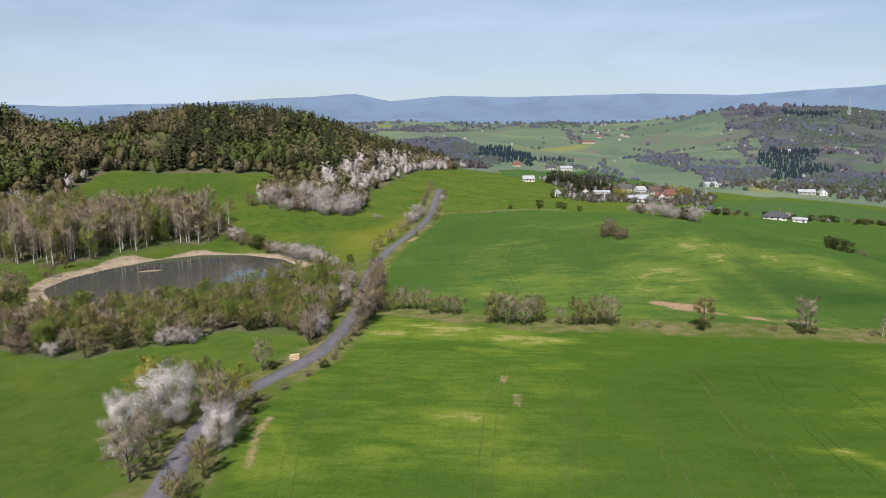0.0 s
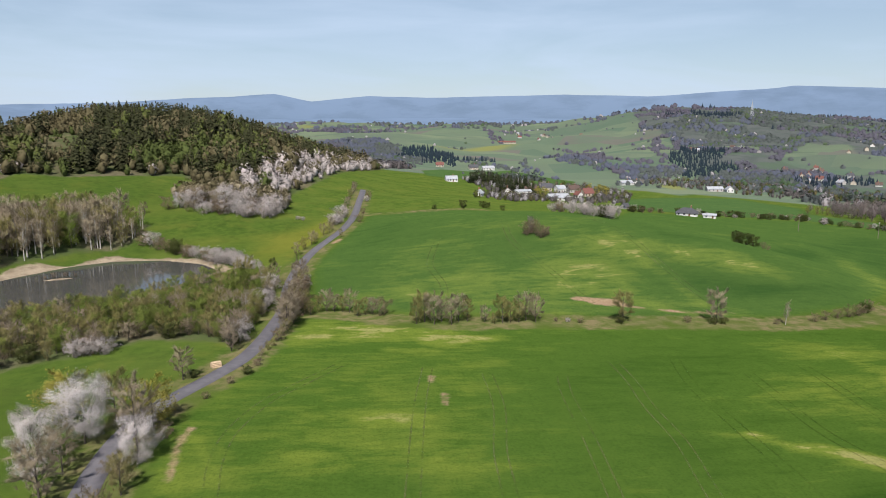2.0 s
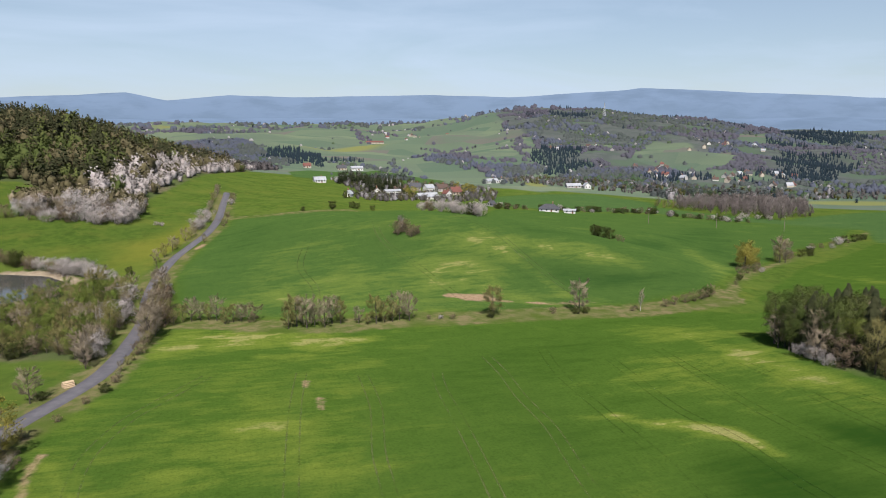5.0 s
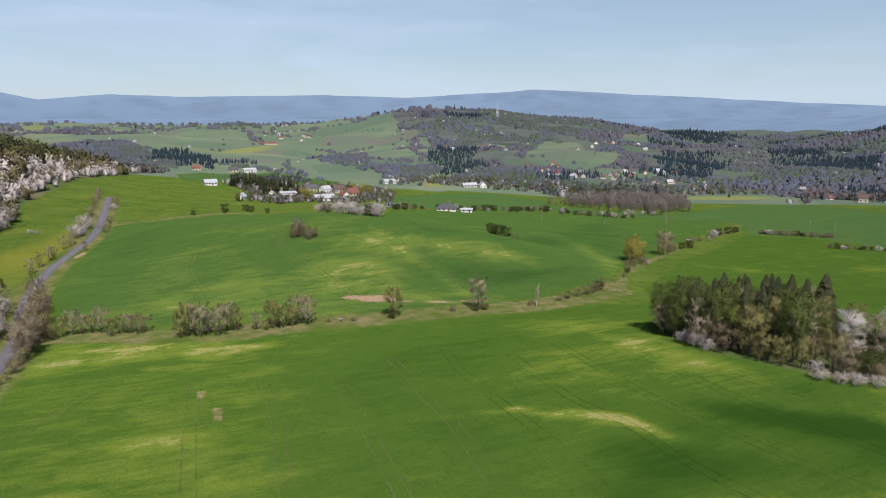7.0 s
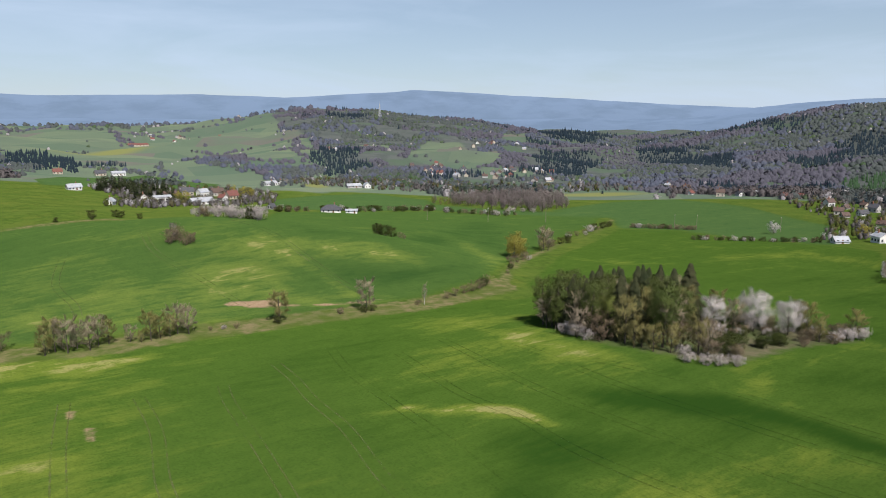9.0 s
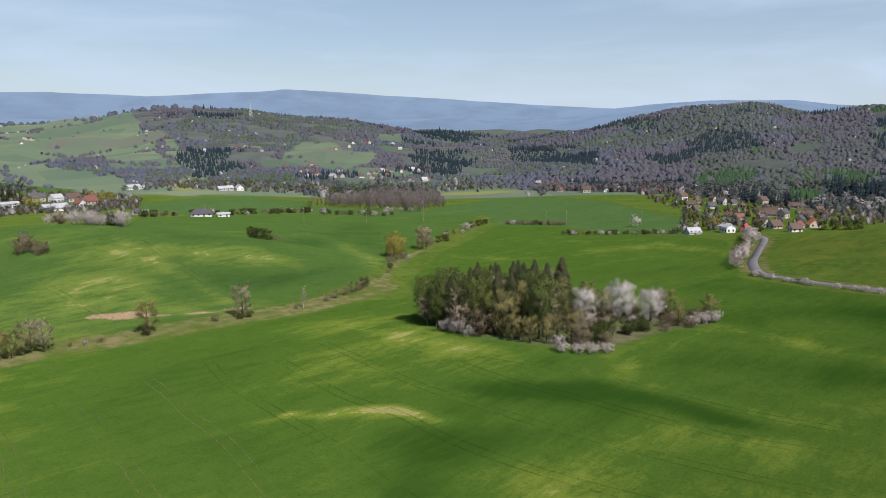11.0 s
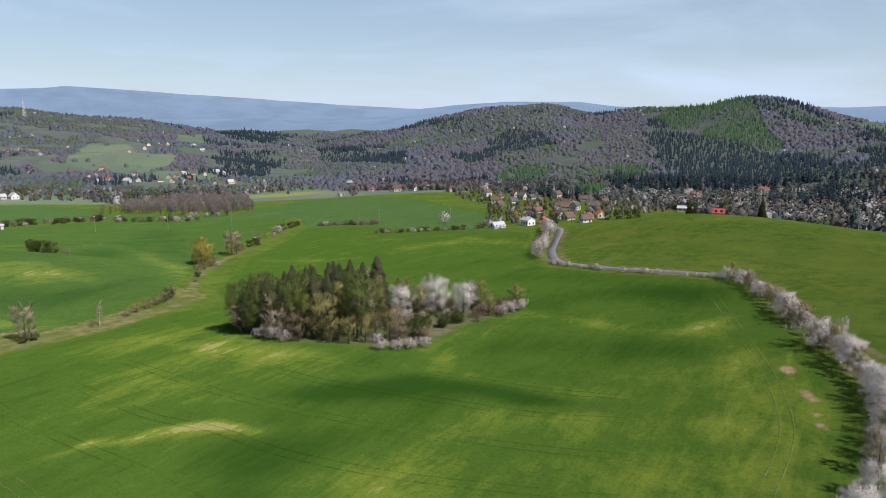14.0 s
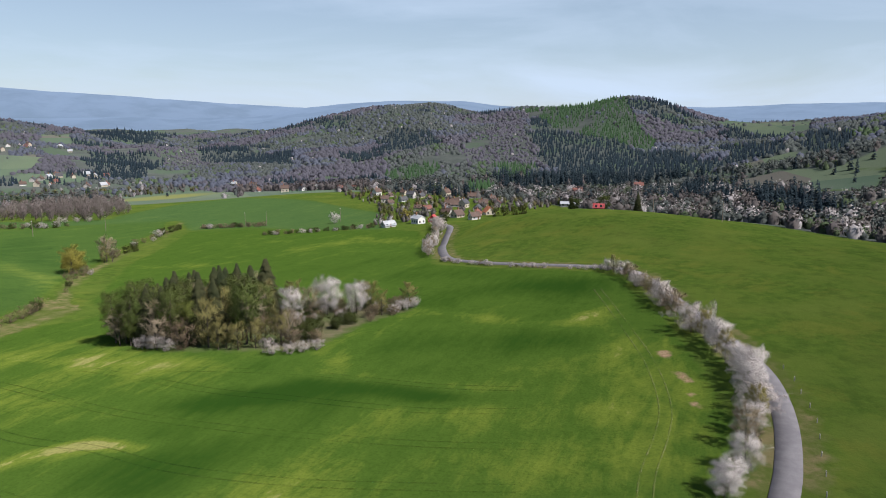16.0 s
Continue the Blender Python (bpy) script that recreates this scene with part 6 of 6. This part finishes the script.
x, y = x[clear_of], y[clear_of]
u, h = vrng.uniform(0, 1, len(x)), vrng.uniform(2.6, 6.0, len(x))
sets = [u < 0.09, (u >= 0.09) & (u < 0.22), (u >= 0.22) & (u < 0.40)]
rest = ~(sets[0] | sets[1] | sets[2])
merge("village_blossom", P_LEAF, x[sets[0]], y[sets[0]], h[sets[0]], M_FARBLOSSOM, "blossoming fruit trees about the village", 91, 0.90)
merge("village_shrubs", P_LEAF, x[sets[1]], y[sets[1]], h[sets[1]], M_SHRUB, "green shrubs about the village", 92, 0.90)
merge("village_budding_trees", P_LEAF, x[sets[2]], y[sets[2]], h[sets[2]], M_HILLBUD, "budding trees about the village", 93, 0.90)
merge("village_bare_trees", P_BARE, x[rest], y[rest], h[rest], M_GROVE, "bare purple-grey trees about the village", 94, 0.90)
x, y = scatter([(82, 566), (128, 552), (134, 572), (90, 590)], 4.2, vrng)
x2, y2 = scatter([(98, 522), (128, 525), (130, 538), (104, 540)], 4.2, vrng)
x, y = np.concatenate([x, x2]), np.concatenate([y, y2])
merge("village_spruces", P_SPRUCE, x, y, vrng.uniform(8, 11.5, len(x)), M_SPRUCE, "dark row of spruces behind the hamlet", 95)
for x, y in ((128, 514), (183, 540), (180, 552), (134, 517), (187, 532)):
    plant("willow", x, y, 8.5, "tall yellow willow among the houses")
plant("willow", 372, 165, 8.0, "yellow willow beside the white house")
plant("cherry", 360, 205, 7.0, "white blossoming tree alone in the corn")
for x, y, h in ((320, 44, 6.5), (330, 60, 7.0), (326, 58, 5.5), (334, 30, 9.0), (372, 140, 6), (398, 118, 5), (402, 113, 5.5), (406, 108, 5), (410, 104, 5.5)):
    plant("shrub" if h < 6.6 else "spruce", x, y, h)
for i in range(38):
    s = (i + vrng.uniform(-0.5, 0.5)) / 37
    plant(choose(vrng, [("shrub", 3), ("brush", 3), ("thorn", 1.5)]), 300 + 43 * s + vrng.uniform(-1.5, 1.5), 214 - 46 * s + vrng.uniform(-1.5, 1.5), vrng.uniform(1.3, 3.0), group="bushes on the field's edge")
for i in range(42):
    s = vrng.uniform() ** 0.8
    plant(choose(vrng, [("brush", 5), ("shrub", 1), ("thorn", 0.6)]), 318 + 22 * s + vrng.uniform(-2, 2), 268 - 28 * s + vrng.uniform(-2, 2), vrng.uniform(1.2, 3.2), group="brown scrub between the fields")

# ---- small things ----
# wheel tracks in the young corn
def track_material(name, a, b, c, most):
    g = Graph(name, 0.95)
    g.b.inputs["Specular IOR Level"].default_value = 0.0
    tone = g.mix(g.span(g.noise(0.06, 3.0), 0.4, 0.62), a, b)
    g.done(g.mix(g.span(g.noise(0.11, 3.0), 0.60, 0.72), tone, c))
    clearing = g.t.nodes.new("ShaderNodeBsdfTransparent")
    blend = g.t.nodes.new("ShaderNodeMixShader")
    g.to(g.span(g.math("ADD", g.math("MULTIPLY", g.noise(0.05, 3.0), 0.6), g.math("MULTIPLY", g.noise(0.8, 4.0), 0.5)), 0.40, 0.70, 0.0, most), blend.inputs[0])
    g.t.links.new(clearing.outputs[0], blend.inputs[1])
    g.t.links.new(g.b.outputs[0], blend.inputs[2])
    g.t.links.new(blend.outputs[0], g.t.nodes["Material Output"].inputs["Surface"])
    return g.m


M_TRACK = track_material("pressed pale wheel track", (0.130, 0.160, 0.048), (0.170, 0.176, 0.074), (0.180, 0.140, 0.088), 0.50)
# flat strip without a rut: the rut's shadow is painted as dark colour
M_TRACK_SHADED = track_material("wheel track in painted shade", (0.018, 0.036, 0.010), (0.026, 0.044, 0.012), (0.060, 0.060, 0.024), 0.26)
PALE_LANES = [[(11, 128), (8, 108), (5, 80), (2, 50)], [(22, 124), (21, 107), (18, 90), (17, 79), (14, 50)], [(36, 122), (34, 112), (32, 94), (30, 78), (27, 55)], [(49, 130), (48, 118), (46, 105), (45, 91), (42, 75), (40, 60)],
              [(-19.6, 60), (-19.6, 78.6), (-20.9, 89.6), (-20.6, 100), (-17.4, 111), (-13.5, 118), (-6, 130)], [(70, 4), (86, 4.9), (99, 4), (111, 4.3), (130, 8.2), (149, 14.2), (166, 19.7), (185, 26)],
              [(20, 180), (22, 200), (20, 222), (26, 250)], [(94, 172), (93, 181), (90.4, 208), (88, 235), (84, 260)], [(60, 178), (56, 205), (50, 235), (52, 262)]]
SHADED_LANES = [[(63, 134), (58, 114), (56, 94), (55, 78), (53, 64), (52, 40)], [(72, 120), (68, 94), (69, 80), (68, 65), (70, 48), (74, 33), (78, 20)], [(85, 123), (80, 89), (81, 65), (83, 50), (86, 34), (90, 20)],
              [(94, 108), (92, 80), (94, 63), (95, 53), (97, 38), (101, 26)], [(98, 90), (104, 70), (106, 56), (107, 42), (110, 28)]]
for ln, tone_ in [(q, M_TRACK) for q in PALE_LANES] + [(q, M_TRACK_SHADED) for q in SHADED_LANES]:
    ln = smooth_line(ln, 2.0)
    p = np.asarray(ln)
    d = np.gradient(p, axis=0)
    d /= np.linalg.norm(d, axis=1)[:, None] + 1e-9
    for s in (-0.95, 0.95):
        q = p + np.stack([d[:, 1], -d[:, 0]], 1) * s
        ob = new("wheel_track", mesh_of("wheel_track", *ribbon(q, 0.13, 0.03), tone_, True))
        tagged(ob, "pressed wheel track through the young corn", "track", kind="structure")

# cut logs by the lane
pile = new("log_pile")
pile.matrix_basis = pose(-29.2, 131.2, float(lie(-29.2, 131.2)) - 0.05, 0, 0, 25) @ Matrix.Diagonal((0.6, 0.72, 0.72, 1))
LOG = mesh_of("log", *Bag().add(*tube([(-1.5, 0, 0), (-0.5, 0.02, 0.01), (0.6, -0.01, 0), (1.5, 0, 0)], [0.2, 0.19, 0.19, 0.18], 9)).add([(1.5, 0.18 * math.cos(a), 0.18 * math.sin(a)) for a in np.linspace(0, 5.6, 9)], [(0, i, i + 1) for i in range(1, 8)])
              .add([(-1.5, 0.2 * math.cos(a), 0.2 * math.sin(a)) for a in np.linspace(0, 5.6, 9)], [(0, i + 1, i) for i in range(1, 8)]).arrays(), M_LOG)
for row in range(4):
    for i in range(6 - row):
        lg = part("log", LOG, pile)
        lg.matrix_basis = pose(float(vrng.uniform(-0.15, 0.15)), (i - (5 - row) / 2) * 0.41, 0.22 + row * 0.35, float(vrng.uniform(0, 360)), 0, float(vrng.uniform(-2, 2)))
tagged(pile, "stack of pale cut logs on the verge", "log pile")

# posts on the verge of the right lane
POST = mesh_of("post", *Bag().add(*tube([(0, 0, -0.3), (0, 0, 0.8)], [0.07, 0.065], 7)).add([(0.07 * math.cos(a), 0.07 * math.sin(a), 0.8) for a in np.linspace(0, 5.4, 7)], [(0, i, i + 1) for i in range(1, 6)]).arrays(), M_CONCRETE)
BAND = mesh_of("band", *Bag().add(*tube([(0, 0, 0.62), (0, 0, 0.7)], [0.078, 0.078], 7)).arrays(), M_WHITE)
for x in np.arange(88, 140, 5.5):
    i = min(range(len(ROAD_RIGHT)), key=lambda k: abs(ROAD_RIGHT[k][0] - x) + (9 if ROAD_RIGHT[k][1] > 20 else 0))
    y = ROAD_RIGHT[i][1] - 3.9 - 0.4 * vrng.uniform()
    top = new("marker_post")
    top.matrix_basis = pose(float(x), y, float(lie(x, y)), float(vrng.uniform(-4, 4)), float(vrng.uniform(-4, 4)), 0)
    part("post", POST, top)
    part("band", BAND, top)
    tagged(top, "short grey marker post on the lane's verge", "post", "verge posts")
# power poles over the fields
POLE = mesh_of("pole", *Bag().add(*tube([(0, 0, -0.5), (0, 0, 8.5)], [0.15, 0.10], 7)).arrays(), M_TIMBER)
ARM = mesh_of("crossarm", *Bag().add(*box(0, 0, 8.0, 1.8, 0.12, 0.14)).arrays(), M_STEEL)
CUP = mesh_of("insulator", *Bag().add(*tube([(0, 0, 8.07), (0, 0, 8.3)], [0.06, 0.04], 6)).arrays(), M_WHITE)
for x, y in ((260, 327), (293, 312), (343, 241), (226, 342), (335, 250), (372, 208), (336, 47), (318, 22), (296, -6)):
    top = new("power_pole")
    top.matrix_basis = pose(x, y, float(lie(x, y)), 0, 0, 35)
    part("pole", POLE, top)
    arm = part("crossarm", ARM, top)
    for k in (-0.8, 0.0, 0.8):
        part("insulator", CUP, arm).matrix_basis = pose(k, 0, 0)
    tagged(top, "slim wooden power pole standing in the fields", "power pole", "power poles")
# lattice mast on the far hill
mast = new("radio_mast")
mast.matrix_basis = pose(690, 1210, float(lie(690, 1210)) - 0.5)
for i, (a, b) in enumerate(((-1, -1), (1, -1), (1, 1), (-1, 1))):
    part("leg", Bag().add(*tube([(a * 2.6, b * 2.6, 0), (a * 0.4, b * 0.4, 32)], [0.28, 0.16], 5)).mesh("leg", M_STEEL), mast)
    c, d = ((1, -1), (1, 1), (-1, 1), (-1, -1))[i]
    for lev in range(6):
        s, e = 2.6 - 2.2 * lev / 6, 2.6 - 2.2 * (lev + 1) / 6
        part("brace", Bag().add(*tube([(a * s, b * s, 32 * lev / 6), (c * e, d * e, 32 * (lev + 1) / 6)], [0.12, 0.12], 4)).mesh("brace", M_STEEL), mast)
part("antenna", Bag().add(*tube([(0, 0, 31), (0, 0, 38)], [0.18, 0.08], 5)).mesh("antenna", M_STEEL), mast)
tagged(mast, "tall steel lattice mast on the wooded hilltop", "mast")
